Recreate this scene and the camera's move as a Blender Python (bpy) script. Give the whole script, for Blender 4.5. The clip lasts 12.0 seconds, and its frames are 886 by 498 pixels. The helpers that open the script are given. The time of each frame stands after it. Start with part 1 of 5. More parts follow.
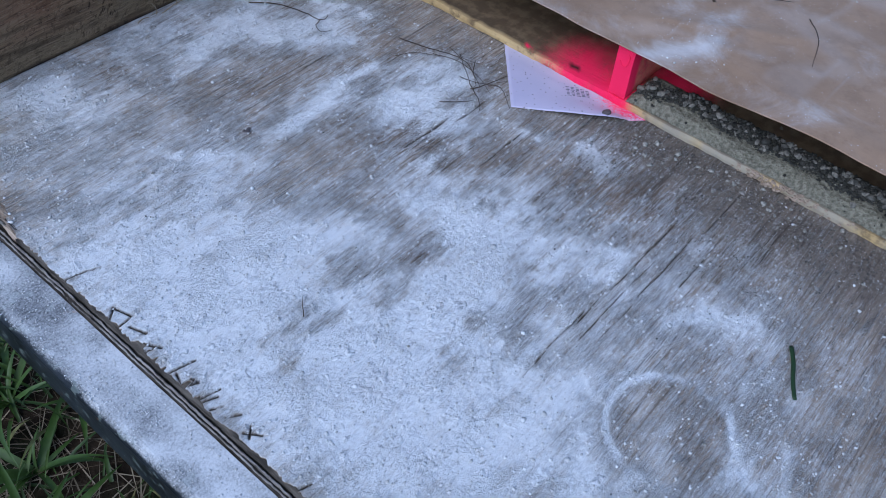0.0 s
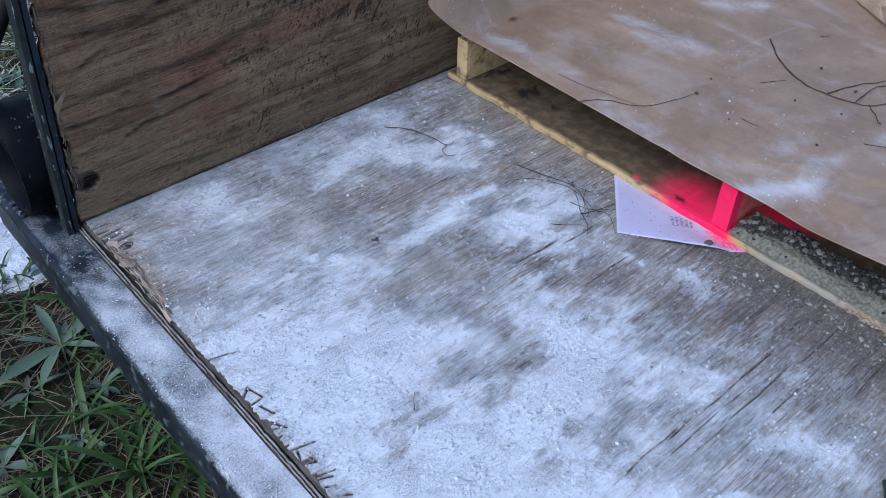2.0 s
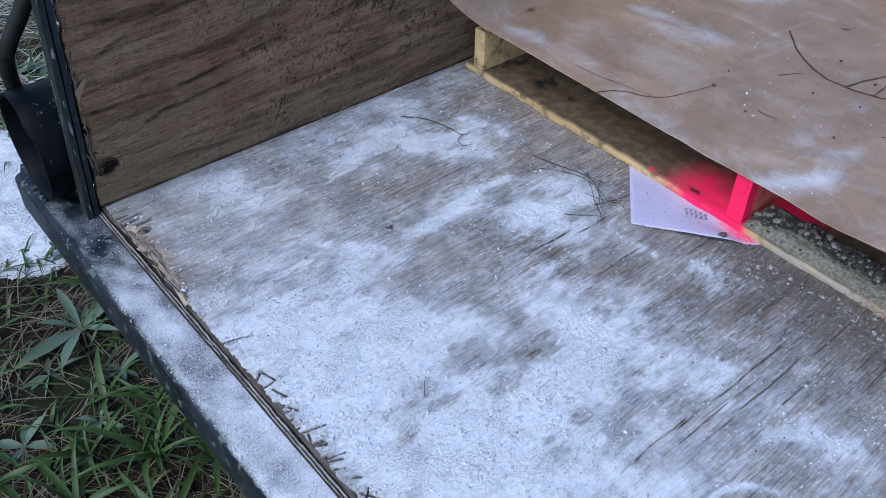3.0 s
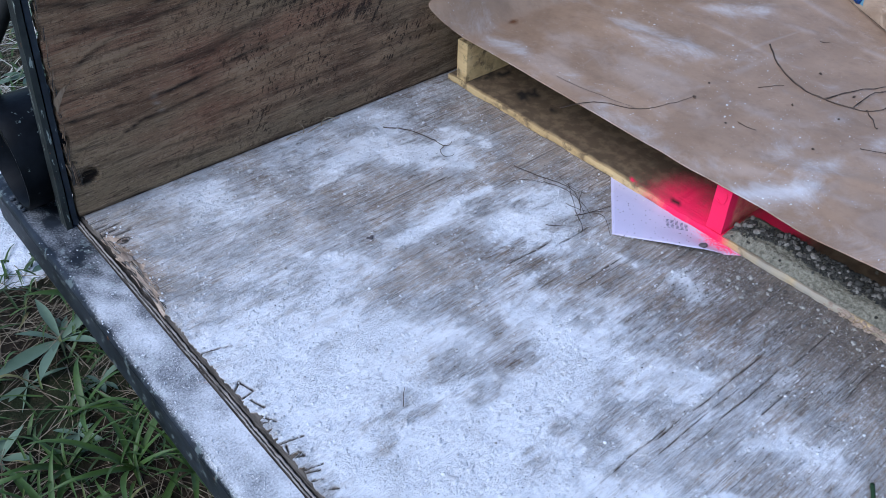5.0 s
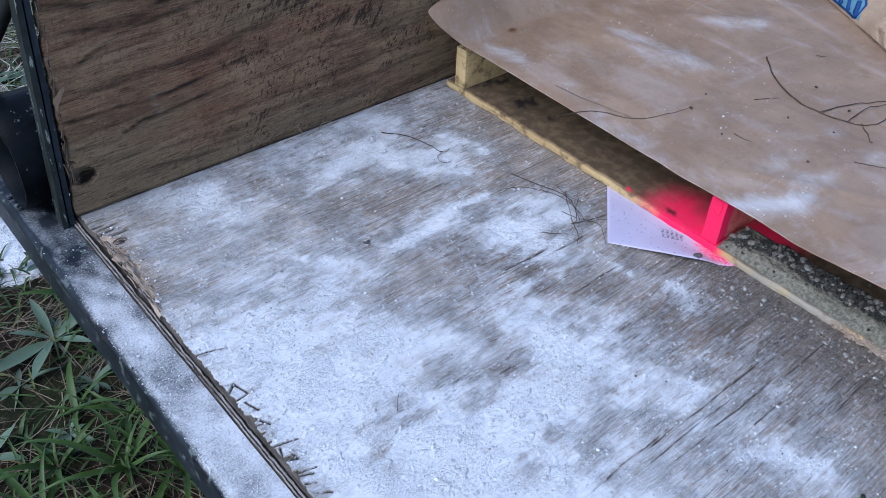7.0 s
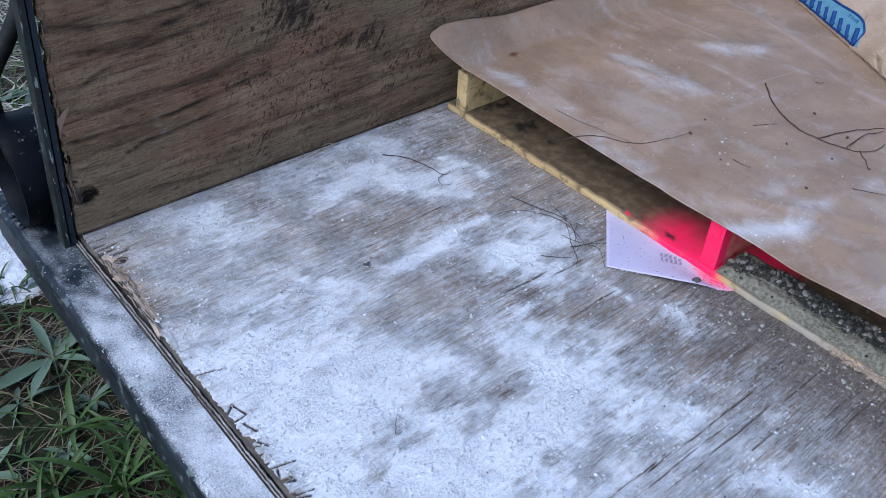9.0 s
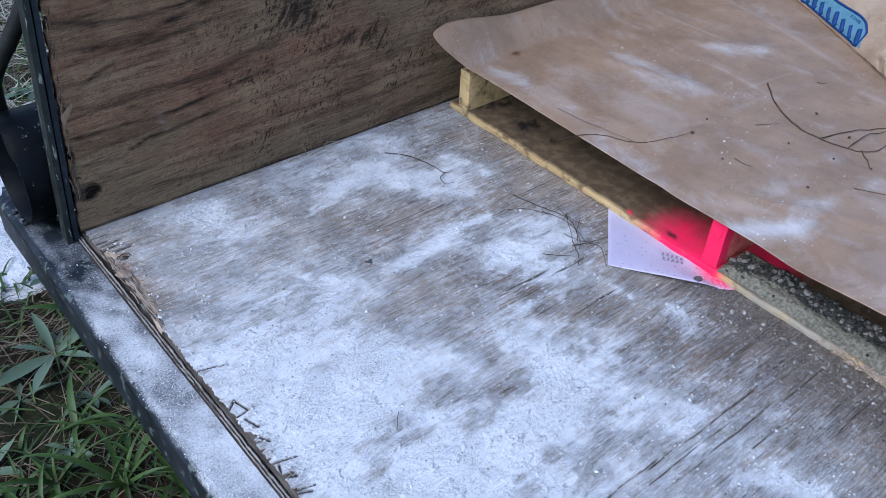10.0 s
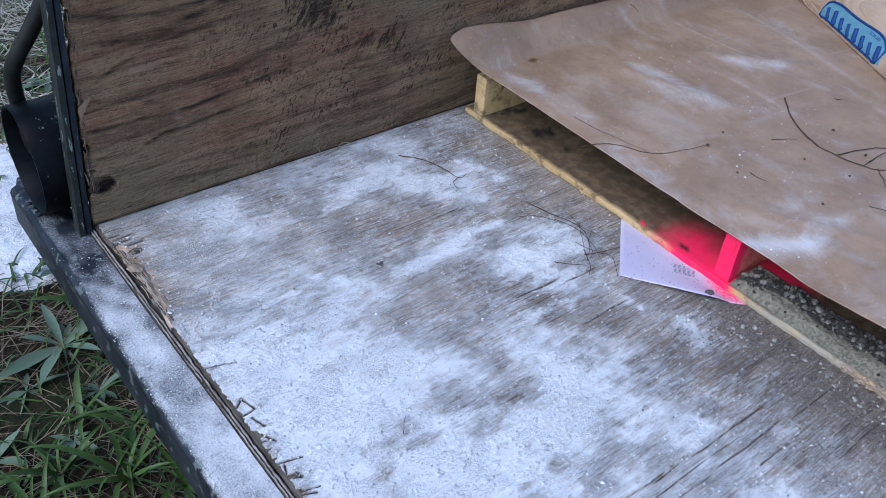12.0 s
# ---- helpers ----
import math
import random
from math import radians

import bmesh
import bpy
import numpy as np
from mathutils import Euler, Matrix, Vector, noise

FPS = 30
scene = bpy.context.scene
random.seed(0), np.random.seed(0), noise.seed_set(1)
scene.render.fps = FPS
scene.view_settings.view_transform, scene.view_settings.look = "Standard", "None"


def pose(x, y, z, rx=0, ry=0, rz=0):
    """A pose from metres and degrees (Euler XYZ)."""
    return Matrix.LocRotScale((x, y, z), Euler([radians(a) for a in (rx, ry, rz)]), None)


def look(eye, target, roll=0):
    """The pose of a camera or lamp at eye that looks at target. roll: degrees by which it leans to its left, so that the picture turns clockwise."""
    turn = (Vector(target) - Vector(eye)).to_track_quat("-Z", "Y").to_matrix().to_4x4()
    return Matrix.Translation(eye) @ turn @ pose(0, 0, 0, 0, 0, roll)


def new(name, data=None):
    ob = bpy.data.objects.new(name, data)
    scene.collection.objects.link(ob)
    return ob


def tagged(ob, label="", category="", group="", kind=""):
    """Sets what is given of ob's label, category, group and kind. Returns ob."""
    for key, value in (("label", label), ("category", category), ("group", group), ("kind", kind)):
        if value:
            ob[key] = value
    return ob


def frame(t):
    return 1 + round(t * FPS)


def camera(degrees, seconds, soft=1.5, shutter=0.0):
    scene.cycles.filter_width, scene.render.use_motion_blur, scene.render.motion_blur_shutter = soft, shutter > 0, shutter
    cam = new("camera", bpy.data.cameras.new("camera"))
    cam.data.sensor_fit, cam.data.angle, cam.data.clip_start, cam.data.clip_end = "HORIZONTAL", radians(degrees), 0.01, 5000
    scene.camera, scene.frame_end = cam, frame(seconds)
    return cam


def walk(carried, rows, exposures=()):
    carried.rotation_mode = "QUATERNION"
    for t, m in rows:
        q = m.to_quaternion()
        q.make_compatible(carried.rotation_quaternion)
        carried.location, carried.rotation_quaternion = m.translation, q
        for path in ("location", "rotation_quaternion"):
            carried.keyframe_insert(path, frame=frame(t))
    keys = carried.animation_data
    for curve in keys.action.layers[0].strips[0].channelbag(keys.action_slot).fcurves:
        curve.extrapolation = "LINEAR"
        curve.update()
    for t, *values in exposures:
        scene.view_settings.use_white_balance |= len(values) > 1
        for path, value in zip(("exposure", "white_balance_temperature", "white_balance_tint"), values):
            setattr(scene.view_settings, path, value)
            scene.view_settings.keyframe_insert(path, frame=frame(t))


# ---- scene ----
cam = camera(54.5, 12.0, soft=0.7)

PATH = [
    (0, (-0.313, -1.455, 1.075), (0.764, -0.669, -0.415), 5.8),
    (0.5, (-0.315, -1.461, 1.116), (0.75, -0.527, -0.296), 3.4),
    (1, (-0.324, -1.491, 1.131), (0.758, -0.493, -0.223), 2.9),
    (1.5, (-0.356, -1.514, 1.154), (0.723, -0.47, -0.166), 2.8),
    (2, (-0.399, -1.518, 1.158), (0.642, -0.418, -0.149), 2.4),
    (2.5, (-0.404, -1.52, 1.158), (0.601, -0.398, -0.158), 2.3),
    (3, (-0.397, -1.54, 1.159), (0.6, -0.416, -0.161), 1.9),
    (5, (-0.386, -1.551, 1.153), (0.644, -0.429, -0.143), 2.6),
    (5.5, (-0.389, -1.558, 1.156), (0.648, -0.436, -0.136), 3.1),
    (6, (-0.39, -1.552, 1.154), (0.653, -0.429, -0.131), 3.3),
    (6.5, (-0.387, -1.555, 1.154), (0.658, -0.434, -0.132), 3.5),
    (7, (-0.394, -1.551, 1.155), (0.654, -0.431, -0.129), 3.9),
    (7.5, (-0.393, -1.549, 1.156), (0.659, -0.424, -0.12), 4.1),
    (9.5, (-0.397, -1.556, 1.166), (0.668, -0.409, -0.08), 4.4),
    (10, (-0.4, -1.558, 1.161), (0.663, -0.411, -0.086), 4.5),
    (10.5, (-0.397, -1.558, 1.165), (0.67, -0.411, -0.079), 4.5),
    (11, (-0.388, -1.56, 1.16), (0.688, -0.42, -0.082), 4.6),
    (11.5, (-0.387, -1.552, 1.16), (0.693, -0.413, -0.08), 4.8),
    (12, (-0.405, -1.549, 1.16), (0.648, -0.388, -0.081), 6.0),
]
walk(cam, [(t, look(eye, target, roll)) for t, eye, target, roll in PATH],
     [(0, 0.35, 5300, 10), (1.0, 0.49, 5300, 11), (2.5, 0.61, 5440, 11), (5.0, 0.74, 5500, 11), (12.0, 0.78, 5530, 11)])

# ---- light ----
world = bpy.data.worlds.new("sky")
scene.world = world
world.use_nodes = True
wn, wl = world.node_tree.nodes, world.node_tree.links
sky = wn.new("ShaderNodeTexSky")
sky.sky_type, sky.sun_disc = "NISHITA", False
sky.sun_elevation, sky.sun_rotation = radians(46), radians(-92)
wl.new(sky.outputs[0], wn["Background"].inputs[0])
wn["Background"].inputs[1].default_value = 0.12
sun = new("sun", bpy.data.lights.new("sun", "SUN"))
sun.data.energy, sun.data.angle, sun.data.color = 1.3, radians(45), (1.0, 0.97, 0.93)
sun.matrix_world = look((-1.3, -0.05, 1.35), (0, 0, 0))


# ---- small tools ----
def lattice(x, y, seed):
    """Random numbers from 0 to 1 on whole-number places."""
    n = (x.astype(np.int64) * 374761393 + y.astype(np.int64) * 668265263 + seed * 974634777) & 0x7FFFFFFF
    n = ((n ^ (n >> 13)) * 1274126177) & 0x7FFFFFFF
    return ((n ^ (n >> 16)) & 0xFFFFF) / 0xFFFFF


def soft_noise(x, y, seed=0):
    x, y = np.broadcast_arrays(np.asarray(x, float), np.asarray(y, float))
    i, j = np.floor(x), np.floor(y)
    u, v = x - i, y - j
    u, v = u * u * (3 - 2 * u), v * v * (3 - 2 * v)
    a, b = lattice(i, j, seed), lattice(i + 1, j, seed)
    c, d = lattice(i, j + 1, seed), lattice(i + 1, j + 1, seed)
    return (a * (1 - u) + b * u) * (1 - v) + (c * (1 - u) + d * u) * v


def cloud(x, y, seed=0, steps=4):
    """Layered noise, about 0 to 1 with a mean of a half."""
    total, weight, size = 0.0, 0.5, 1.0
    for k in range(steps):
        total = total + weight * soft_noise(x * size, y * size, seed + 17 * k)
        weight, size = weight * 0.5, size * 2.03
    return total / (1 - 0.5 ** steps)


def step(a, b, x):
    u = np.clip((x - a) / (b - a), 0, 1)
    return u * u * (3 - 2 * u)


def to_segment(x, y, x0, y0, x1, y1):
    """How far x, y lie from a stroke, and how far along it (0 to 1)."""
    dx, dy = x1 - x0, y1 - y0
    u = np.clip(((x - x0) * dx + (y - y0) * dy) / (dx * dx + dy * dy + 1e-9), 0, 1)
    return np.hypot(x - x0 - u * dx, y - y0 - u * dy), u


def raw_mesh(name, verts, faces, material, smooth=True):
    me = bpy.data.meshes.new(name)
    me.from_pydata(np.array([tuple(v) for v in verts], float).tolist() if not isinstance(verts, np.ndarray) else verts.tolist(), [], faces)
    me.materials.append(material)
    if smooth:
        me.polygons.foreach_set("use_smooth", [True] * len(me.polygons))
    me.update()
    return me


def grid_mesh(name, p, material, attributes=None, keep=None, smooth=True):
    """A sheet of quads through the places p[row, column]. keep: which quads to have."""
    r, c = p.shape[:2]
    i = np.arange(r * c).reshape(r, c)
    q = np.stack([i[:-1, :-1], i[1:, :-1], i[1:, 1:], i[:-1, 1:]], -1).reshape(-1, 4)
    v = p.reshape(-1, 3)
    index = np.arange(len(v))
    if keep is not None:
        q = q[keep.reshape(-1)]
        index = np.unique(q)
        back = np.zeros(len(v), int)
        back[index] = np.arange(len(index))
        q, v = back[q], v[index]
    me = bpy.data.meshes.new(name)
    me.vertices.add(len(v))
    me.vertices.foreach_set("co", v.astype(np.float32).ravel())
    me.loops.add(len(q) * 4)
    me.loops.foreach_set("vertex_index", q.astype(np.int32).ravel())
    me.polygons.add(len(q))
    me.polygons.foreach_set("loop_start", np.arange(len(q), dtype=np.int32) * 4)
    me.polygons.foreach_set("use_smooth", np.full(len(q), smooth))
    me.update(calc_edges=True)
    for key, value in (attributes or {}).items():
        a = me.attributes.new(key, "FLOAT", "POINT")
        a.data.foreach_set("value", value.reshape(-1)[index].astype(np.float32))
    me.materials.append(material)
    return me


def bm_mesh(name, bm, material, smooth=False):
    bmesh.ops.recalc_face_normals(bm, faces=bm.faces)
    me = bpy.data.meshes.new(name)
    bm.to_mesh(me)
    bm.free()
    me.materials.append(material)
    if smooth:
        me.polygons.foreach_set("use_smooth", [True] * len(me.polygons))
    return me


def part(name, me, parent, label=""):
    ob = new(name, me)
    ob.parent = parent
    return tagged(ob, label)


def thing(name, label, category, at=(0, 0, 0), group="", kind="", me=None):
    ob = new(name, me)
    ob.location = at
    return tagged(ob, label, category, group, kind)


def bm_box(lo, hi, bevel=0.0, cuts=0, rough=0.0, seed=0):
    """A board between two corners, with eased edges and a little unevenness."""
    bm = bmesh.new()
    bmesh.ops.create_cube(bm, size=1)
    lo, hi = Vector(lo), Vector(hi)
    for v in bm.verts:
        v.co = Vector([(a + b) / 2 + c * (b - a) for a, b, c in zip(lo, hi, v.co)])
    if cuts:
        longest = max(range(3), key=lambda k: hi[k] - lo[k])
        along = [e for e in bm.edges if abs((e.verts[0].co - e.verts[1].co)[longest]) > 1e-6]
        bmesh.ops.subdivide_edges(bm, edges=along, cuts=cuts)
    if bevel:
        sharp = [e for e in bm.edges if e.calc_face_angle(0) > 0.5]
        bmesh.ops.bevel(bm, geom=sharp, offset=bevel, segments=2, affect="EDGES", profile=0.6)
    if rough:
        for v in bm.verts:
            v.co += rough * noise.noise_vector(v.co * 23 + Vector((seed, 0, 0)))
    return bm


def sweep(points, radius, taper=1.0, sides=7, wobble=0.0, seed=0, refine=4):
    """Verts and faces of a round rod through the points."""
    rnd = random.Random(seed)
    pts = [Vector(p) for p in points]
    fine = []
    for k in range(len(pts) - 1):
        a, b = pts[k], pts[k + 1]
        p0, p3 = pts[max(k - 1, 0)], pts[min(k + 2, len(pts) - 1)]
        for s in range(refine):
            u = s / refine
            fine.append(0.5 * ((2 * a) + (b - p0) * u + (2 * p0 - 5 * a + 4 * b - p3) * u * u + (3 * a - p0 - 3 * b + p3) * u ** 3))
    fine.append(pts[-1])
    if wobble:
        fine = [p + Vector([rnd.uniform(-wobble, wobble) for _ in range(3)]) for p in fine]
    verts, faces = [], []
    for k, p in enumerate(fine):
        d = (fine[min(k + 1, len(fine) - 1)] - fine[max(k - 1, 0)]).normalized()
        s = d.cross(Vector((0.13, 0.21, 0.97))).normalized()
        u = s.cross(d)
        r = radius * (1 + (taper - 1) * k / (len(fine) - 1))
        for j in range(sides):
            a = 2 * math.pi * j / sides
            verts.append(p + r * (math.cos(a) * s + math.sin(a) * u))
    n = len(fine)
    for k in range(n - 1):
        for j in range(sides):
            faces.append((k * sides + j, k * sides + (j + 1) % sides, (k + 1) * sides + (j + 1) % sides, (k + 1) * sides + j))
    faces.append(tuple(range(sides))[::-1])
    faces.append(tuple(range((n - 1) * sides, n * sides)))
    return verts, faces


def lumps(places, sizes, seed, detail=1):
    """Verts and faces of many little stones."""
    bm = bmesh.new()
    bmesh.ops.create_icosphere(bm, subdivisions=detail, radius=1)
    base = np.array([v.co for v in bm.verts])
    tris = np.array([[v.index for v in f.verts] for f in bm.faces])
    bm.free()
    rng = np.random.RandomState(seed)
    verts, faces = [], []
    for k, (p, s) in enumerate(zip(places, sizes)):
        q = base * (1 + 0.28 * rng.uniform(-1, 1, (len(base), 1))) * rng.uniform(0.65, 1.25, 3) * s
        a = rng.uniform(0, 6.28)
        c, d = math.cos(a), math.sin(a)
        q = np.stack([q[:, 0] * c - q[:, 1] * d, q[:, 0] * d + q[:, 1] * c, q[:, 2] * 0.75], 1) + np.array(p)
        verts.append(q)
        faces.append(tris + k * len(base))
    return np.concatenate(verts), [tuple(map(int, f)) for f in np.concatenate(faces)]


# ---- materials ----
class Nodes:
    """Short forms for building a node material."""

    def __init__(self, name, roughness=0.8, metallic=0.0, specular=0.3):
        self.material = bpy.data.materials.new(name)
        self.material.use_nodes = True
        self.n, self.l = self.material.node_tree.nodes, self.material.node_tree.links
        self.b = self.n["Principled BSDF"]
        self.b.inputs["Roughness"].default_value = roughness
        self.b.inputs["Metallic"].default_value = metallic
        self.b.inputs["Specular IOR Level"].default_value = specular
        self.where = self.n.new("ShaderNodeTexCoord").outputs["Object"]

    def put(self, socket, value):
        if isinstance(value, bpy.types.NodeSocket):
            self.l.new(value, socket)
        elif isinstance(value, tuple) and len(value) == 3 and socket.type == "RGBA":
            socket.default_value = (*value, 1)
        else:
            socket.default_value = value

    def stretch(self, scale, turn=(0, 0, 0), source=None):
        m = self.n.new("ShaderNodeMapping")
        self.put(m.inputs[0], source or self.where)
        m.inputs["Scale"].default_value = scale
        m.inputs["Rotation"].default_value = turn
        return m.outputs[0]

    def noise(self, vector, scale=1.0, detail=5.0, rough=0.55, twist=0.0):
        t = self.n.new("ShaderNodeTexNoise")
        self.put(t.inputs["Vector"], vector)
        t.inputs["Scale"].default_value, t.inputs["Detail"].default_value = scale, detail
        t.inputs["Roughness"].default_value, t.inputs["Distortion"].default_value = rough, twist
        return t.outputs["Fac"]

    def cells(self, vector, scale, feature="F1"):
        t = self.n.new("ShaderNodeTexVoronoi")
        t.feature = feature
        self.put(t.inputs["Vector"], vector)
        t.inputs["Scale"].default_value = scale
        return t.outputs["Distance"]

    def between(self, value, a, b, lo=0.0, hi=1.0):
        m = self.n.new("ShaderNodeMapRange")
        m.interpolation_type = "SMOOTHSTEP"
        self.put(m.inputs["Value"], value)
        for key, v in (("From Min", a), ("From Max", b), ("To Min", lo), ("To Max", hi)):
            m.inputs[key].default_value = v
        return m.outputs[0]

    def maths(self, how, a, b=0.0, clamp=False):
        m = self.n.new("ShaderNodeMath")
        m.operation, m.use_clamp = how, clamp
        self.put(m.inputs[0], a)
        self.put(m.inputs[1], b)
        return m.outputs[0]

    def mix(self, factor, a, b, how="MIX"):
        m = self.n.new("ShaderNodeMix")
        m.data_type, m.blend_type = "RGBA", how
        self.put(m.inputs["Factor"], factor)
        self.put(m.inputs["A"], a)
        self.put(m.inputs["B"], b)
        return m.outputs["Result"]

    def attribute(self, name):
        a = self.n.new("ShaderNodeAttribute")
        a.attribute_name = name
        return a.outputs["Fac"]

    def chance(self):
        return self.n.new("ShaderNodeObjectInfo").outputs["Random"]

    def island(self):
        return self.n.new("ShaderNodeNewGeometry").outputs["Random Per Island"]

    def relief(self, height, depth, strength=1.0):
        u = self.n.new("ShaderNodeBump")
        u.inputs["Strength"].default_value = strength
        self.put(u.inputs["Distance"], depth)
        self.put(u.inputs["Height"], height)
        self.put(self.b.inputs["Normal"], u.outputs[0])

    def done(self, colour, roughness=None):
        self.put(self.b.inputs["Base Color"], colour)
        if roughness is not None:
            self.put(self.b.inputs["Roughness"], roughness)
        return self.material


POWDER = (0.765, 0.772, 0.785)


def deck_material():
    m = Nodes("weathered_deck_plywood", 0.9, specular=0.15)
    grain = m.noise(m.stretch((5, 130, 20)), 1.0, 6, 0.6, 0.3)
    fine = m.noise(m.stretch((18, 520, 60)), 1.0, 4, 0.7)
    broad = m.noise(m.where, 4.5, 4)
    wood = m.mix(m.between(broad, 0.35, 0.65), (0.205, 0.158, 0.122), (0.335, 0.270, 0.214))
    wood = m.mix(m.between(grain, 0.38, 0.66), wood, (0.43, 0.36, 0.295))
    wood = m.mix(m.maths("MULTIPLY", m.attribute("bleach"), m.between(grain, 0.30, 0.62, 0.35, 1.0)), wood, (0.56, 0.50, 0.435))
    wood = m.mix(m.between(m.noise(m.stretch((1, 1.6, 1), (0, 0, 1)), 7, 6, 0.65), 0.52, 0.68, 0, 0.40), wood, (0.19, 0.13, 0.088))
    wood = m.mix(m.between(m.noise(m.stretch((1, 1, 1), (0, 0, 2)), 24, 6, 0.7), 0.54, 0.70, 0, 0.35), wood, (0.14, 0.12, 0.105))
    combed = m.between(m.noise(m.stretch((1, 2.5, 1)), 5, 4), 0.40, 0.58, 0.35, 1.0)
    wood = m.mix(m.maths("MULTIPLY", m.between(fine, 0.52, 0.66), combed), wood, (0.055, 0.042, 0.034))
    lines = m.noise(m.stretch((5, 300, 60), (0, 0, radians(0.6))), 1.0, 3, 0.6, 0.2)
    wood = m.mix(m.maths("MULTIPLY", m.between(lines, 0.60, 0.66), m.between(m.noise(m.stretch((2, 5, 1)), 1.4, 4), 0.42, 0.56)), wood, (0.045, 0.034, 0.027))
    wood = m.mix(m.attribute("stain_or_shade"), wood, (0.15, 0.085, 0.040))
    # spilled soil; its dark tone also paints the shade along the pallet
    wood = m.mix(m.attribute("soil"), wood, m.mix(m.between(m.noise(m.where, 120, 4, 0.7), 0.35, 0.65), (0.075, 0.062, 0.052), (0.17, 0.145, 0.122)))
    wood = m.mix(m.attribute("crack"), wood, (0.022, 0.017, 0.013))
    clump = m.noise(m.where, 70, 6, 0.72)
    grit = m.noise(m.where, 420, 3, 0.7)
    lump = m.noise(m.where, 190, 4, 0.6)
    streak = m.noise(m.stretch((20, 230, 60)), 1.0, 4, 0.65)
    spread = m.maths("ADD", m.maths("MULTIPLY", m.maths("SUBTRACT", clump, 0.5), 1.25), m.maths("MULTIPLY", m.maths("SUBTRACT", streak, 0.5), 1.6))
    spread = m.maths("ADD", spread, m.maths("MULTIPLY", m.maths("SUBTRACT", grit, 0.5), 1.25))
    lies = m.attribute("dust")
    spread = m.maths("MULTIPLY", spread, m.between(lies, 0.35, 0.95, 1.0, 0.35))
    dust = m.between(m.maths("ADD", lies, spread), 0.06, 1.06)
    dust = m.maths("MULTIPLY", dust, m.maths("MAXIMUM", m.between(fine, 0.50, 0.64, 1.0, 0.62), m.between(lies, 0.5, 0.8)))
    specks = m.between(m.cells(m.where, 210), 0.12, 0.24, 1, 0)
    specks = m.maths("MULTIPLY", specks, m.between(m.noise(m.where, 48, 3), 0.42, 0.60))
    colour = m.mix(m.maths("MAXIMUM", dust, m.maths("MULTIPLY", specks, 0.8)), wood, POWDER)
    m.relief(m.maths("ADD", m.maths("MULTIPLY", fine, -0.6), m.maths("ADD", grain, m.maths("MULTIPLY", m.maths("MULTIPLY", m.between(m.noise(m.where, 13, 3), 0.36, 0.62, 0.25, 1.2), m.maths("ADD", m.maths("MULTIPLY", lump, 1.1), m.maths("ADD", m.maths("MULTIPLY", clump, 1.6), m.maths("MULTIPLY", grit, 0.5)))), dust))), 0.0024)
    return m.done(colour)


def powder_material():
    m = Nodes("white_powder", 0.95, specular=0.1)
    a = m.noise(m.where, 42, 6, 0.68)
    b = m.noise(m.where, 330, 4, 0.7)
    colour = m.mix(m.between(a, 0.30, 0.62), (0.61, 0.605, 0.61), POWDER)
    colour = m.mix(m.between(m.noise(m.stretch((1, 2, 1)), 17, 5, 0.65), 0.52, 0.72, 0, 0.55), colour, (0.52, 0.505, 0.495))
    colour = m.mix(m.between(b, 0.60, 0.70, 0, 0.4), colour, (0.44, 0.42, 0.41))
    lump = m.noise(m.where, 150, 4, 0.6)
    heaps = m.noise(m.stretch((1, 1.7, 1), (0, 0, radians(20))), 75, 3, 0.5, 0.6)
    m.relief(m.maths("ADD", m.maths("ADD", m.maths("MULTIPLY", lump, 0.55), m.maths("MULTIPLY", heaps, 1.5)), m.maths("ADD", m.maths("MULTIPLY", a, 1.6), m.maths("MULTIPLY", b, 0.12))), m.between(m.noise(m.where, 11, 3), 0.38, 0.60, 0.002, 0.0065))
    return m.done(colour)


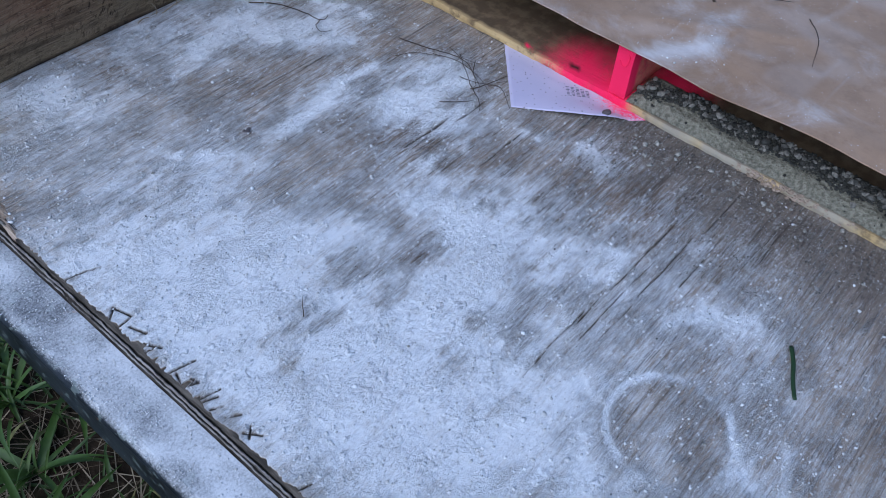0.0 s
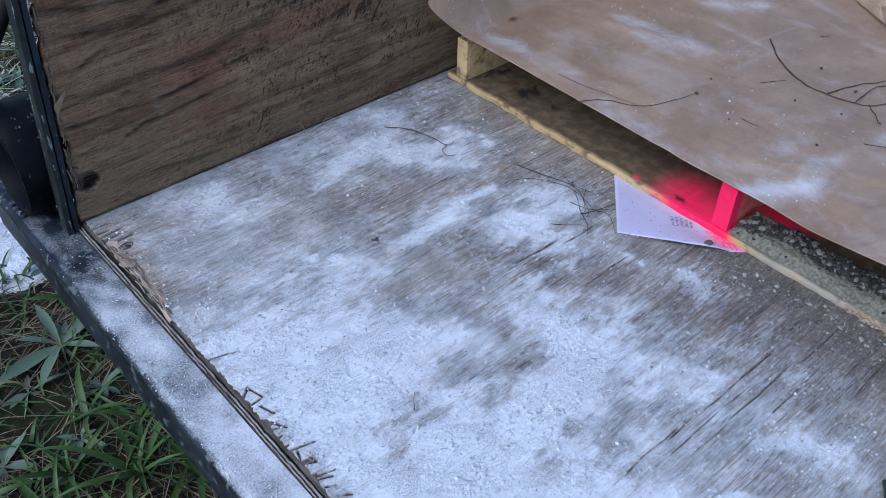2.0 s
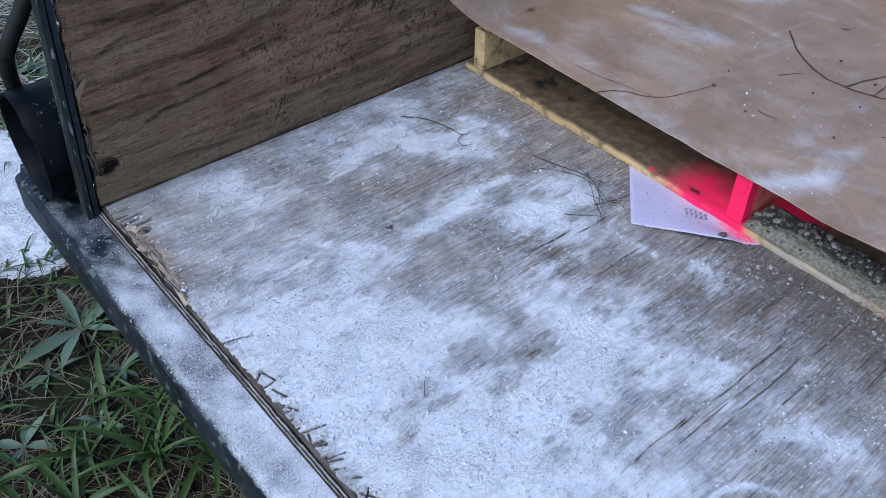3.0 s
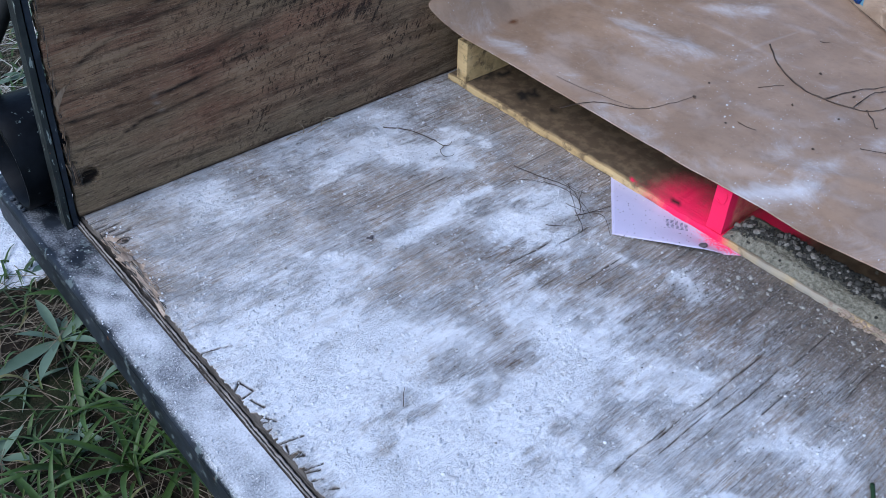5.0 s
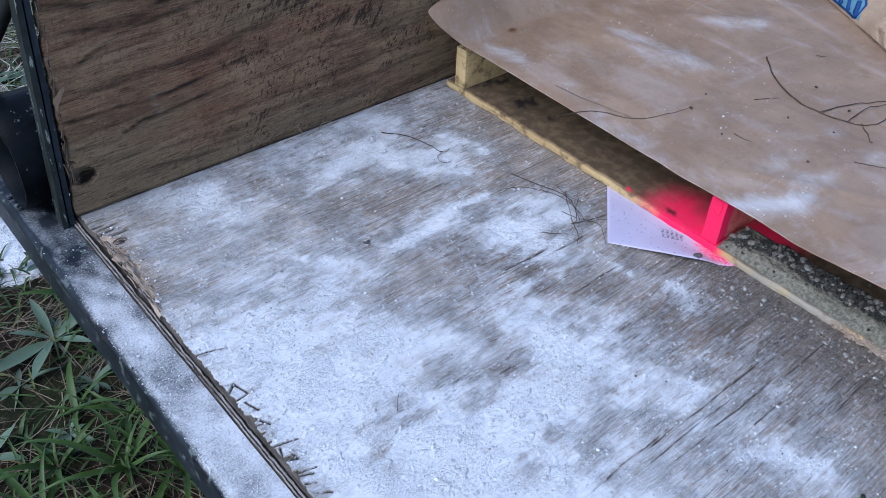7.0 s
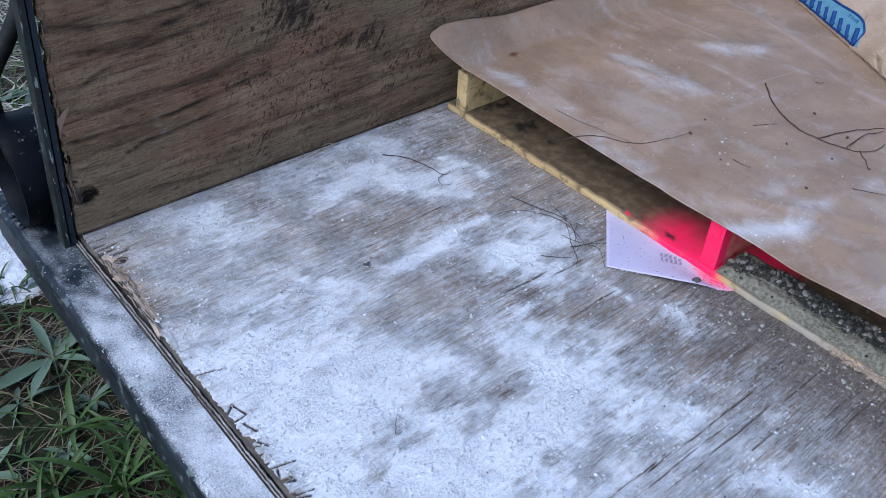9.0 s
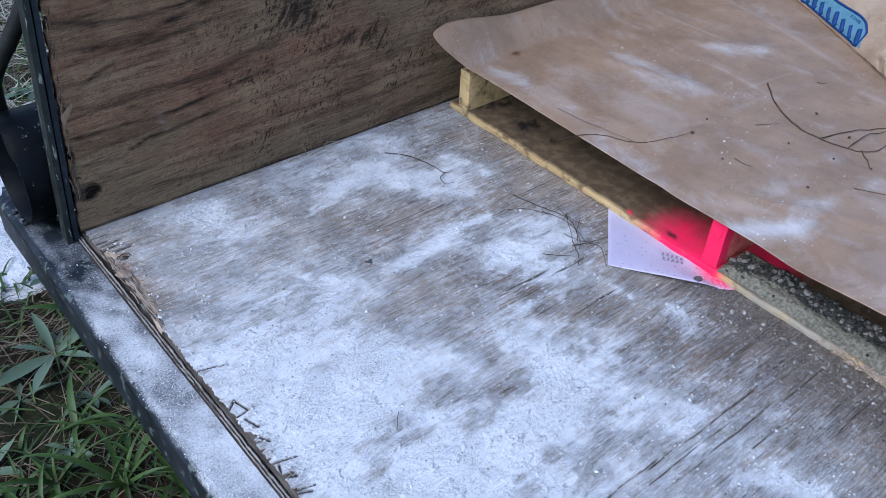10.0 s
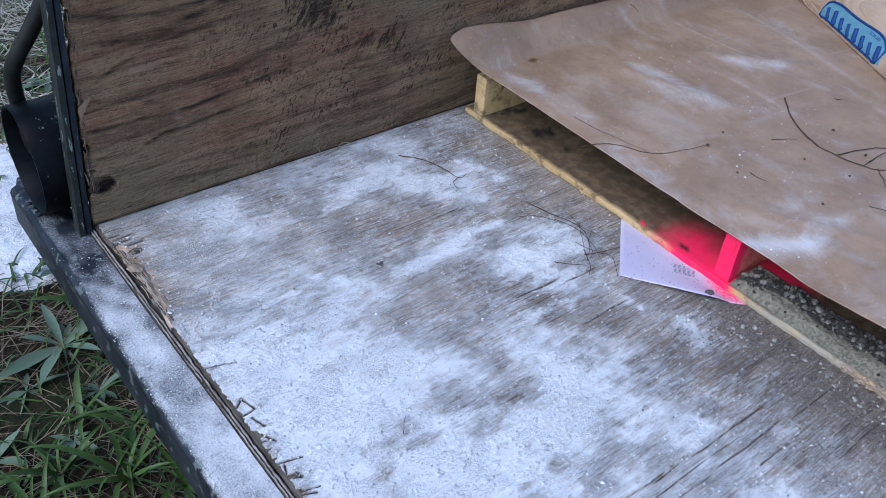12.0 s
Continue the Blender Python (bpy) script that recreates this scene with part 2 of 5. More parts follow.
def wall_material():
    m = Nodes("weathered_side_plywood", 0.85, specular=0.2)
    bend = m.noise(m.stretch((2.2, 1, 5)), 1.0, 3, 0.5)
    shift = m.n.new("ShaderNodeVectorMath")
    shift.operation = "MULTIPLY_ADD"
    m.put(shift.inputs[0], bend)
    shift.inputs[1].default_value = (0, 0, 0.05)
    m.put(shift.inputs[2], m.stretch((1, 1, 1), (0, radians(3), 0)))
    rings = m.noise(m.stretch((1.8, 4, 30), source=shift.outputs[0]), 1.0, 6, 0.62, 0.5)
    fibre = m.noise(m.stretch((20, 60, 330), source=shift.outputs[0]), 1.0, 5, 0.75)
    patch = m.noise(m.where, 8, 6, 0.65)
    wood = m.mix(m.between(patch, 0.34, 0.66), (0.202, 0.119, 0.072), (0.387, 0.254, 0.158))
    wood = m.mix(m.between(m.noise(m.stretch((2, 2, 9)), 1.0, 3), 0.46, 0.66, 0, 0.65), wood, (0.292, 0.133, 0.084))
    wood = m.mix(m.between(m.noise(m.stretch((1.5, 2, 4), (1, 2, 0)), 1.0, 4), 0.42, 0.62, 0, 0.75), wood, (0.258, 0.204, 0.129))
    wood = m.mix(m.between(rings, 0.50, 0.64, 0, 0.55), wood, (0.060, 0.038, 0.025))
    wood = m.mix(m.between(fibre, 0.52, 0.64, 0, 0.85), wood, (0.045, 0.028, 0.020))
    wood = m.mix(m.between(m.noise(m.stretch((60, 60, 260)), 1.0, 4, 0.7), 0.56, 0.66, 0, 0.6), wood, (0.430, 0.310, 0.215))
    slant = m.stretch((1, 1, 1), (0, radians(60), 0))
    flecks = m.noise(m.stretch((64, 110, 150), source=slant), 1.0, 4, 0.62, 0.5)
    flecks = m.maths("MULTIPLY", m.between(flecks, 0.55, 0.60), m.between(m.noise(m.where, 7.5, 5, 0.65), 0.42, 0.60, 0.12, 1.0))
    apart = m.n.new("ShaderNodeSeparateXYZ")
    m.put(apart.inputs[0], m.where)
    flecks = m.maths("MULTIPLY", flecks, m.between(apart.outputs["X"], 0.15, 0.55, 0.30, 1.0))
    smear = m.noise(m.stretch((14, 40, 60), source=slant), 1.0, 7, 0.74)
    smear = m.between(m.maths("ADD", m.maths("MULTIPLY", m.attribute("blot"), 0.55), m.maths("MULTIPLY", m.maths("SUBTRACT", smear, 0.5), 2.4)), 0.42, 0.72, 0, 0.9)
    wood = m.mix(m.maths("MULTIPLY", smear, m.between(m.attribute("blot"), 0.03, 0.3)), wood, (0.022, 0.015, 0.013))
    bands = m.noise(m.stretch((1.1, 2, 19), (0, radians(3), 0)), 1.0, 3, 0.5, 0.8)
    wood = m.mix(m.between(bands, 0.57, 0.70, 0, 0.4), wood, (0.085, 0.052, 0.033))
    light = m.noise(m.stretch((30, 60, 420), source=shift.outputs[0]), 1.0, 5, 0.75)
    wood = m.mix(m.between(light, 0.56, 0.66, 0, 0.6), wood, (0.47, 0.36, 0.25))
    # rot, growth lines and the painted shade line at the foot
    wood = m.mix(m.attribute("stain_or_shade"), wood, (0.022, 0.015, 0.012))
    pits = m.noise(m.stretch((150, 150, 330)), 1.0, 3, 0.6)
    wood = m.mix(m.between(pits, 0.60, 0.70, 0, 0.6), wood, (0.030, 0.020, 0.014))
    streaks = m.noise(m.stretch((9, 30, 210), source=shift.outputs[0]), 1.0, 5, 0.7)
    wood = m.mix(m.between(streaks, 0.52, 0.70, 0, 0.45), wood, (0.075, 0.045, 0.028))
    wood = m.mix(m.between(streaks, 0.46, 0.30, 0, 0.30), wood, (0.430, 0.310, 0.202))
    scuffs = m.maths("MULTIPLY", m.between(m.noise(m.stretch((50, 60, 300)), 1.0, 3), 0.68, 0.74), m.between(m.noise(m.where, 9, 2), 0.48, 0.58))
    wood = m.mix(m.maths("MAXIMUM", m.maths("MULTIPLY", scuffs, 0.6), m.attribute("dust")), wood, (0.473, 0.430, 0.387))
    broad = m.noise(m.stretch((3.5, 20, 42), source=shift.outputs[0]), 1.0, 7, 0.72, 0.3)
    wood = m.mix(m.between(broad, 0.52, 0.66, 0, 0.55), wood, (0.062, 0.040, 0.027))
    wood = m.mix(m.between(broad, 0.47, 0.34, 0, 0.50), wood, (0.42, 0.31, 0.205))
    wood = m.mix(m.maths("MULTIPLY", flecks, 0.9), wood, (0.026, 0.018, 0.013))
    wood = m.mix(1.0, wood, (1.22, 1.17, 1.08), "MULTIPLY")
    m.relief(m.maths("ADD", m.maths("ADD", rings, m.maths("MULTIPLY", fibre, -0.9)), m.maths("MULTIPLY", flecks, -0.9)), 0.012)
    return m.done(wood)


def wood_material(name, light, dark, along=(3, 60, 60), fresh=0.0):
    m = Nodes(name, 0.8, specular=0.2)
    g = m.noise(m.stretch(along), 1.0, 5, 0.6, 0.3)
    f = m.noise(m.stretch(tuple(5 * a for a in along)), 1.0, 4, 0.7)
    c = m.mix(m.between(g, 0.35, 0.68), light, dark)
    c = m.mix(m.between(f, 0.55, 0.75, 0, 0.55), c, tuple(0.4 * a for a in dark))
    c = m.mix(m.between(m.noise(m.where, 28, 4), 0.56, 0.75, 0, 0.5), c, tuple(0.5 * a for a in dark))
    m.relief(m.maths("ADD", g, f), 0.0012)
    return m.done(c)


def pallet_material():
    """Pale pallet wood, dirty, with fluorescent pink sprayed over one place."""
    m = Nodes("pallet_wood_sprayed_pink", 0.75, specular=0.25)
    g = m.noise(m.stretch((40, 4, 60)), 1.0, 5, 0.6, 0.3)
    f = m.noise(m.stretch((220, 20, 300)), 1.0, 4, 0.7)
    c = m.mix(m.between(g, 0.35, 0.68), (0.72, 0.53, 0.26), (0.56, 0.39, 0.18))
    c = m.mix(m.between(f, 0.58, 0.75, 0, 0.5), c, (0.16, 0.10, 0.05))
    c = m.mix(m.between(m.noise(m.where, 26, 6, 0.65), 0.50, 0.66, 0, 0.85), c, (0.15, 0.105, 0.06))
    c = m.mix(m.attribute("bleach"), c, (0.43, 0.39, 0.32))
    c = m.mix(m.attribute("dirty_or_inner"), c, m.mix(m.between(m.noise(m.where, 40, 5), 0.4, 0.65), (0.10, 0.07, 0.043), (0.165, 0.118, 0.070)))
    mist = m.maths("ADD", m.attribute("pink"), m.maths("MULTIPLY", m.maths("SUBTRACT", m.noise(m.where, 420, 3, 0.7), 0.5), 0.7))
    c = m.mix(m.maths("MULTIPLY", m.between(mist, 0.18, 0.72), 1.0), c, (0.95, 0.018, 0.105))
    c = m.mix(m.attribute("black"), c, (0.018, 0.016, 0.014))
    m.relief(m.maths("ADD", g, f), 0.001)
    return m.done(c)


def kraft_material():
    m = Nodes("brown_kraft_paper", 0.55, specular=0.35)
    a = m.noise(m.where, 5, 5, 0.6)
    b = m.noise(m.where, 60, 4, 0.6)
    c = m.mix(m.between(a, 0.35, 0.65), (0.285, 0.186, 0.117), (0.365, 0.241, 0.154))
    c = m.mix(m.between(b, 0.5, 0.75, 0, 0.3), c, (0.24, 0.152, 0.095))
    c = m.mix(m.between(m.noise(m.stretch((1, 1, 1), (0, 0, 1)), 21, 7, 0.72), 0.46, 0.70, 0, 0.45), c, (0.205, 0.130, 0.080))
    c = m.mix(m.attribute("spot"), c, (0.12, 0.045, 0.015))
    soft = m.noise(m.stretch((6.0, 1.6, 3), (0, 0, radians(-12))), 1.0, 3, 0.45, 0.6)
    along = m.noise(m.stretch((4.2, 0.9, 3), (0, 0, radians(-8))), 1.0, 1.5, 0.3, 0.3)
    across = m.noise(m.stretch((2.0, 8.0, 3), (0, 0, radians(24))), 1.0, 2, 0.35, 0.5)
    ridge = lambda q, w: m.between(m.maths("ABSOLUTE", m.maths("SUBTRACT", q, 0.5)), 0.0, w, 1, 0)
    crease = m.maths("ADD", m.maths("MULTIPLY", ridge(along, 0.045), m.between(a, 0.42, 0.56)), m.maths("MULTIPLY", ridge(across, 0.035), m.between(m.noise(m.where, 4, 3), 0.50, 0.62, 0, 0.7)))
    wisps = m.noise(m.stretch((10, 7, 9), (0, 0, radians(20))), 1.0, 8, 0.72, 0.5)
    haze = m.between(m.maths("ADD", m.attribute("dust"), m.maths("MULTIPLY", m.maths("SUBTRACT", wisps, 0.5), 1.9)), 0.24, 1.30, 0, 0.75)
    specks = m.maths("MULTIPLY", m.between(m.cells(m.where, 120), 0.08, 0.15, 1, 0), m.between(m.noise(m.where, 19, 2), 0.50, 0.60))
    c = m.mix(m.maths("MAXIMUM", haze, m.maths("MAXIMUM", specks, m.maths("MULTIPLY", crease, 0.12))), c, (0.72, 0.72, 0.74))
    m.relief(m.maths("ADD", m.maths("ADD", m.maths("MULTIPLY", soft, 1.5), m.maths("MULTIPLY", crease, 0.16)), m.maths("ADD", m.maths("MULTIPLY", b, 0.08), m.maths("MULTIPLY", m.noise(m.where, 26, 5, 0.6), 0.22))), 0.006)
    return m.done(c, m.between(haze, 0, 1, 0.5, 0.9))


def painted_steel(name, chipped, deep=1.0):
    m = Nodes(name, 0.55, specular=0.22 * deep)
    a = m.noise(m.where, 14, 5, 0.6)
    c = m.mix(m.between(a, 0.35, 0.7), (0.009 * deep, 0.012 * deep, 0.016 * deep), (0.026 * deep, 0.032 * deep, 0.041 * deep))
    chips = m.noise(m.where, 38, 5, 0.62)
    c = m.mix(m.between(chips, chipped, chipped + 0.03, 0, 0.8), c, (0.13, 0.155, 0.15))
    c = m.mix(m.between(m.noise(m.stretch((1, 1, 1), (1, 2, 3)), 30, 5, 0.6), 0.70, 0.73), c, (0.15, 0.062, 0.026))
    clump = m.noise(m.where, 260, 4, 0.7)
    film = m.between(m.maths("ADD", m.attribute("dust"), m.maths("MULTIPLY", m.maths("SUBTRACT", clump, 0.5), 1.1)), -0.05, 1.0, 0, 0.9)
    film = m.maths("MULTIPLY", film, m.between(m.attribute("dust"), 0.0, 0.12))
    c = m.mix(film, c, POWDER)
    m.relief(m.maths("ADD", a, m.maths("MULTIPLY", chips, 0.6)), 0.0012)
    return m.done(c, m.between(film, 0, 1, 0.42, 0.95))


def plain_material(name, a, b, scale, rough=0.85, depth=0.002, island=False, third=None):
    m = Nodes(name, rough, specular=0.25)
    f = m.noise(m.where, scale, 5, 0.6)
    c = m.mix(m.between(f, 0.32, 0.68), a, b)
    if island:
        r = m.island()
        c = m.mix(m.between(r, 0, 1, 0, 0.8), c, third or b)
    m.relief(f, depth)
    return m.done(c)


def leaf_material(name, a, b, dry):
    m = Nodes(name, 0.5, specular=0.35)
    r = m.island()
    f = m.noise(m.where, 60, 3)
    c = m.mix(m.maths("MULTIPLY", m.maths("ADD", r, f), 0.5), a, b)
    c = m.mix(m.between(r, 0.86, 1.0, 0, 0.8), c, dry)
    m.b.inputs["Transmission Weight"].default_value = 0.0
    return m.done(c)


DECK, PUFF, SIDE = deck_material(), powder_material(), wall_material()
PLY_DARK = wood_material("ply_layer_grey", (0.085, 0.072, 0.060), (0.026, 0.021, 0.017), (90, 14, 90))
PLY_WORN = wood_material("ply_layer_worn", (0.135, 0.116, 0.098), (0.030, 0.025, 0.021), (110, 14, 110))
PLY_TAN = wood_material("ply_layer_tan", (0.50, 0.395, 0.31), (0.25, 0.185, 0.135), (90, 6, 90))
PLY_GREY = wood_material("ply_layer_silvered", (0.36, 0.335, 0.31), (0.10, 0.085, 0.072), (120, 22, 120))
TORN = wood_material("torn_side_ply", (0.25, 0.165, 0.105), (0.10, 0.065, 0.042), (60, 60, 6))
TORN_PALE = wood_material("torn_side_ply_pale", (0.36, 0.245, 0.155), (0.19, 0.12, 0.07), (60, 60, 6))
PALLET, KRAFT = pallet_material(), kraft_material()
STEEL, BLACK = painted_steel("chipped_black_painted_steel", 0.585), painted_steel("black_painted_steel", 0.655, 0.28)


def worn_paint(name, ground, chip, amount):
    """Old paint on steel, rubbed through in upright flecks."""
    m = Nodes(name, 0.6, specular=0.25)
    a = m.noise(m.where, 22, 5, 0.6)
    c = m.mix(m.between(a, 0.35, 0.68), ground, tuple(1.9 * q for q in ground))
    flecks = m.noise(m.stretch((90, 90, 16)), 1.0, 5, 0.62)
    c = m.mix(m.between(flecks, amount, amount + 0.03), c, chip)
    c = m.mix(m.between(m.noise(m.stretch((40, 40, 22), (1, 2, 3)), 1.0, 5, 0.6), 0.66, 0.70), c, (0.16, 0.07, 0.03))
    m.relief(m.maths("ADD", a, flecks), 0.0012)
    return m.done(c)


WORN_PAINT = worn_paint("weathered_grey_green_paint", (0.014, 0.017, 0.016), (0.26, 0.29, 0.25), 0.615)
WORN_DARK = worn_paint("chipped_dark_paint", (0.014, 0.018, 0.023), (0.22, 0.25, 0.25), 0.63)
TWIG = plain_material("dark_twig_bark", (0.04, 0.028, 0.021), (0.12, 0.085, 0.062), 120, depth=0.0004)
STRAW = plain_material("dry_straw", (0.11, 0.08, 0.048), (0.06, 0.042, 0.027), 60, island=True, depth=0.0003, third=(0.36, 0.30, 0.21))
GRAVEL = plain_material("grey_gravel", (0.13, 0.126, 0.113), (0.37, 0.345, 0.30), 90, depth=0.0004, island=True, third=(0.016, 0.017, 0.016))
GRIT = plain_material("dark_grit", (0.012, 0.013, 0.012), (0.040, 0.040, 0.036), 90, depth=0.0002, island=True, third=(0.075, 0.073, 0.062))
CLOD = plain_material("grey_clod", (0.07, 0.06, 0.065), (0.14, 0.12, 0.125), 3, 0.95, 0.001)
PEBBLE = plain_material("pale_grey_pebble", (0.16, 0.155, 0.14), (0.42, 0.395, 0.35), 1.2, 0.9, 0.0005)
SAND = plain_material("grey_green_sand", (0.125, 0.117, 0.088), (0.275, 0.258, 0.20), 130, 0.95, 0.007)
PALE = plain_material("white_crumbs", (0.66, 0.66, 0.67), (0.80, 0.80, 0.81), 80, 0.95, 0.0002, island=True, third=(0.42, 0.41, 0.40))


# ---- where the white powder lies on the deck: strokes of x, y to x, y, half-width, amount ----
POWDER_BY_WALL = [
    (0.232, -0.085, 0.242, -0.123, 0.067, 0.95), (0.442, -0.057, 0.508, -0.069, 0.042, 0.75), (0.408, -0.077, 0.373, -0.061, 0.031, 0.4), (0.423, -0.191, 0.431, -0.212, 0.02, 0.6),
    (0.52, -0.173, 0.737, -0.12, 0.044, 0.9), (0.597, -0.16, 0.517, -0.185, 0.032, 0.85), (0.661, -0.211, 0.766, -0.264, 0.044, 1), (0.665, -0.25, 0.776, -0.359, 0.02, 0.85),
    (0.833, -0.208, 0.871, -0.322, 0.023, 0.85), (0.532, -0.026, 1.004, -0.067, 0.044, 0.5), (0.647, -0.026, 0.764, -0.058, 0.036, 0.55), (0.469, -0.47, 0.657, -0.459, 0.021, 0.85),
    (0.665, -0.454, 0.756, -0.452, 0.012, 0.75), (0.507, -0.479, 0.582, -0.482, 0.025, 0.9),
]
POWDER_BY_LEAFLET = [
    (0.683, -0.563, 0.818, -0.619, 0.045, 0.95), (0.798, -0.54, 0.864, -0.565, 0.03, 0.85), (0.736, -0.658, 0.677, -0.597, 0.031, 0.85), (0.721, -0.699, 0.739, -0.731, 0.016, 0.6),
    (0.663, -0.673, 0.738, -0.699, 0.01, 0.7), (0.588, -0.664, 0.562, -0.659, 0.012, 0.7), (0.592, -0.721, 0.629, -0.729, 0.01, 0.7), (0.708, -0.737, 0.794, -0.753, 0.025, 0.45),
    (0.8, -0.803, 0.809, -0.836, 0.007, 0.75), (0.85, -0.918, 0.836, -0.97, 0.026, 0.7), (0.654, -0.845, 0.663, -0.855, 0.01, 0.5), (0.656, -1.085, 0.654, -1.114, 0.02, 0.9),
    (0.27, -0.308, 0.302, -0.394, 0.011, 0.45), (0.302, -0.394, 0.339, -0.443, 0.019, 0.55), (0.331, -0.434, 0.385, -0.481, 0.023, 0.8), (0.336, -0.509, 0.398, -0.523, 0.016, 0.6),
    (0.383, -0.614, 0.396, -0.673, 0.006, 0.55),
]
POWDER_AMID = [
    (0.054, -0.481, 0.235, -0.501, 0.069, 0.65), (0.108, -0.551, 0.261, -0.619, 0.067, 0.82), (0.132, -0.667, 0.263, -0.723, 0.064, 0.85), (0.071, -0.656, 0.049, -0.73, 0.059, 0.85),
    (0.034, -0.583, 0.035, -0.601, 0.043, 0.8), (0.246, -0.564, 0.308, -0.47, 0.038, 0.7), (0.008, -0.415, 0.184, -0.419, 0.064, 0.42), (0.051, -0.53, 0.08, -0.57, 0.045, 0.6),
    (0.279, -0.666, 0.362, -0.731, 0.047, 0.75), (0.148, -0.784, 0.207, -0.896, 0.063, 0.9), (0.268, -0.911, 0.339, -0.946, 0.048, 0.95), (0.376, -0.904, 0.417, -0.962, 0.036, 1),
    (0.501, -0.758, 0.548, -0.811, 0.021, 0.85), (0.529, -0.784, 0.553, -0.868, 0.039, 0.95), (0.502, -0.86, 0.57, -0.94, 0.047, 0.85),
]
POWDER_THIN = [
    (0.506, -0.929, 0.567, -0.999, 0.048, 0.75), (0.443, -0.95, 0.424, -0.997, 0.04, 0.9), (0.627, -0.886, 0.63, -0.92, 0.029, 0.5), (0.433, -0.641, 0.542, -0.694, 0.052, 0.34),
    (0.375, -0.731, 0.408, -0.791, 0.044, 0.5), (0.018, -0.189, 0.27, -0.218, 0.058, 0.34), (0.154, -0.359, 0.213, -0.367, 0.055, 0.36), (0.683, -0.938, 0.706, -0.989, 0.052, 0.36),
    (0.518, -1.07, 0.63, -1.117, 0.034, 0.5), (0.723, -1.069, 0.808, -1.11, 0.031, 0.34),
]
POWDER_NEAR = [
    (0.301, -0.953, 0.419, -0.945, 0.028, 0.95), (0.327, -0.948, 0.345, -1.053, 0.027, 0.9), (0.144, -0.963, 0.284, -1.113, 0.049, 0.95), (0.061, -0.98, 0.121, -1.095, 0.053, 0.92),
    (0.186, -1.141, 0.292, -1.211, 0.047, 0.9), (0.247, -1.253, 0.272, -1.311, 0.04, 0.78), (0.409, -1.219, 0.33, -1.193, 0.031, 0.8), (0.351, -1.098, 0.345, -1.031, 0.034, 0.78),
    (0.529, -0.953, 0.44, -1.002, 0.045, 0.85), (0.647, -0.931, 0.594, -1.003, 0.037, 0.62), (0.604, -1.177, 0.674, -1.213, 0.014, 0.5), (0.629, -1.268, 0.683, -1.357, 0.021, 0.88),
    (0.582, -1.254, 0.64, -1.283, 0.013, 0.55), (0.648, -1.301, 0.658, -1.335, 0.016, 1),
]
POWDER_BY_RING = [
    (0.303, -1.347, 0.346, -1.379, 0.015, 0.6), (0.423, -1.457, 0.425, -1.486, 0.02, 0.78), (0.478, -1.419, 0.436, -1.452, 0.01, 0.8), (0.573, -1.413, 0.625, -1.422, 0.015, 0.7),
    (0.475, -1.501, 0.51, -1.494, 0.008, 0.6), (0.57, -1.471, 0.608, -1.477, 0.013, 0.4), (0.34, -1.256, 0.286, -1.302, 0.022, 0.8), (0.442, -1.165, 0.449, -1.233, 0.02, 0.45),
    (0.678, -1.164, 0.779, -1.195, 0.025, 0.35), (0.825, -1.28, 0.751, -1.276, 0.025, 0.3),
]
POWDER_DEEP = [
    (0.069, -0.675, 0.096, -0.897, 0.05, 0.95), (0.084, -0.812, 0.084, -0.979, 0.052, 0.95), (0.213, -0.73, 0.281, -0.876, 0.032, 0.92), (0.101, -0.561, 0.198, -0.68, 0.046, 0.85),
    (0.209, -0.946, 0.278, -1.02, 0.041, 0.95), (0.146, -1.072, 0.181, -1.186, 0.041, 0.92), (0.192, -0.867, 0.186, -0.921, 0.021, 0.8), (0.509, -1.398, 0.459, -1.439, 0.009, 0.85),
    (0.518, -1.351, 0.509, -1.384, 0.007, 0.7),
]
POWDER_SCUFFED = [
    (0.349, -1.128, 0.588, -1.16, 0.034, 0.52), (0.535, -1.054, 0.627, -1.069, 0.033, 0.48), (0.4, -0.773, 0.427, -0.866, 0.046, 0.36), (0.488, -1.177, 0.606, -1.228, 0.026, 0.5),
    (0.603, -1.173, 0.716, -1.2, 0.023, 0.36), (0.64, -1.336, 0.741, -1.36, 0.021, 0.4), (0.354, -0.361, 0.451, -0.389, 0.039, 0.34),
]
SWEPT_CLEAN = [
    (0.345, -0.573, 0.585, -0.645, 0.041, 0.5), (0.474, -0.766, 0.433, -0.842, 0.028, 0.5), (0.371, -0.849, 0.442, -0.881, 0.014, 0.65), (0.456, -0.147, 0.509, -0.161, 0.021, 0.35),
    (0.221, -0.79, 0.197, -0.847, 0.01, 0.25), (0.712, -0.806, 0.73, -0.896, 0.028, 0.4), (0.748, -0.982, 0.766, -1.03, 0.029, 0.5), (0.138, -0.826, 0.354, -0.911, 0.015, 0.5),
    (0.132, -0.864, 0.127, -0.916, 0.018, 0.4), (0.353, -0.897, 0.415, -0.885, 0.013, 0.6), (0.556, -1.191, 0.385, -1.142, 0.01, 0.6), (0.662, -1.174, 0.452, -1.147, 0.017, 0.4),
    (0.57, -1.302, 0.551, -1.342, 0.019, 0.5), (0.627, -1.512, 0.474, -1.519, 0.027, 0.5),
]
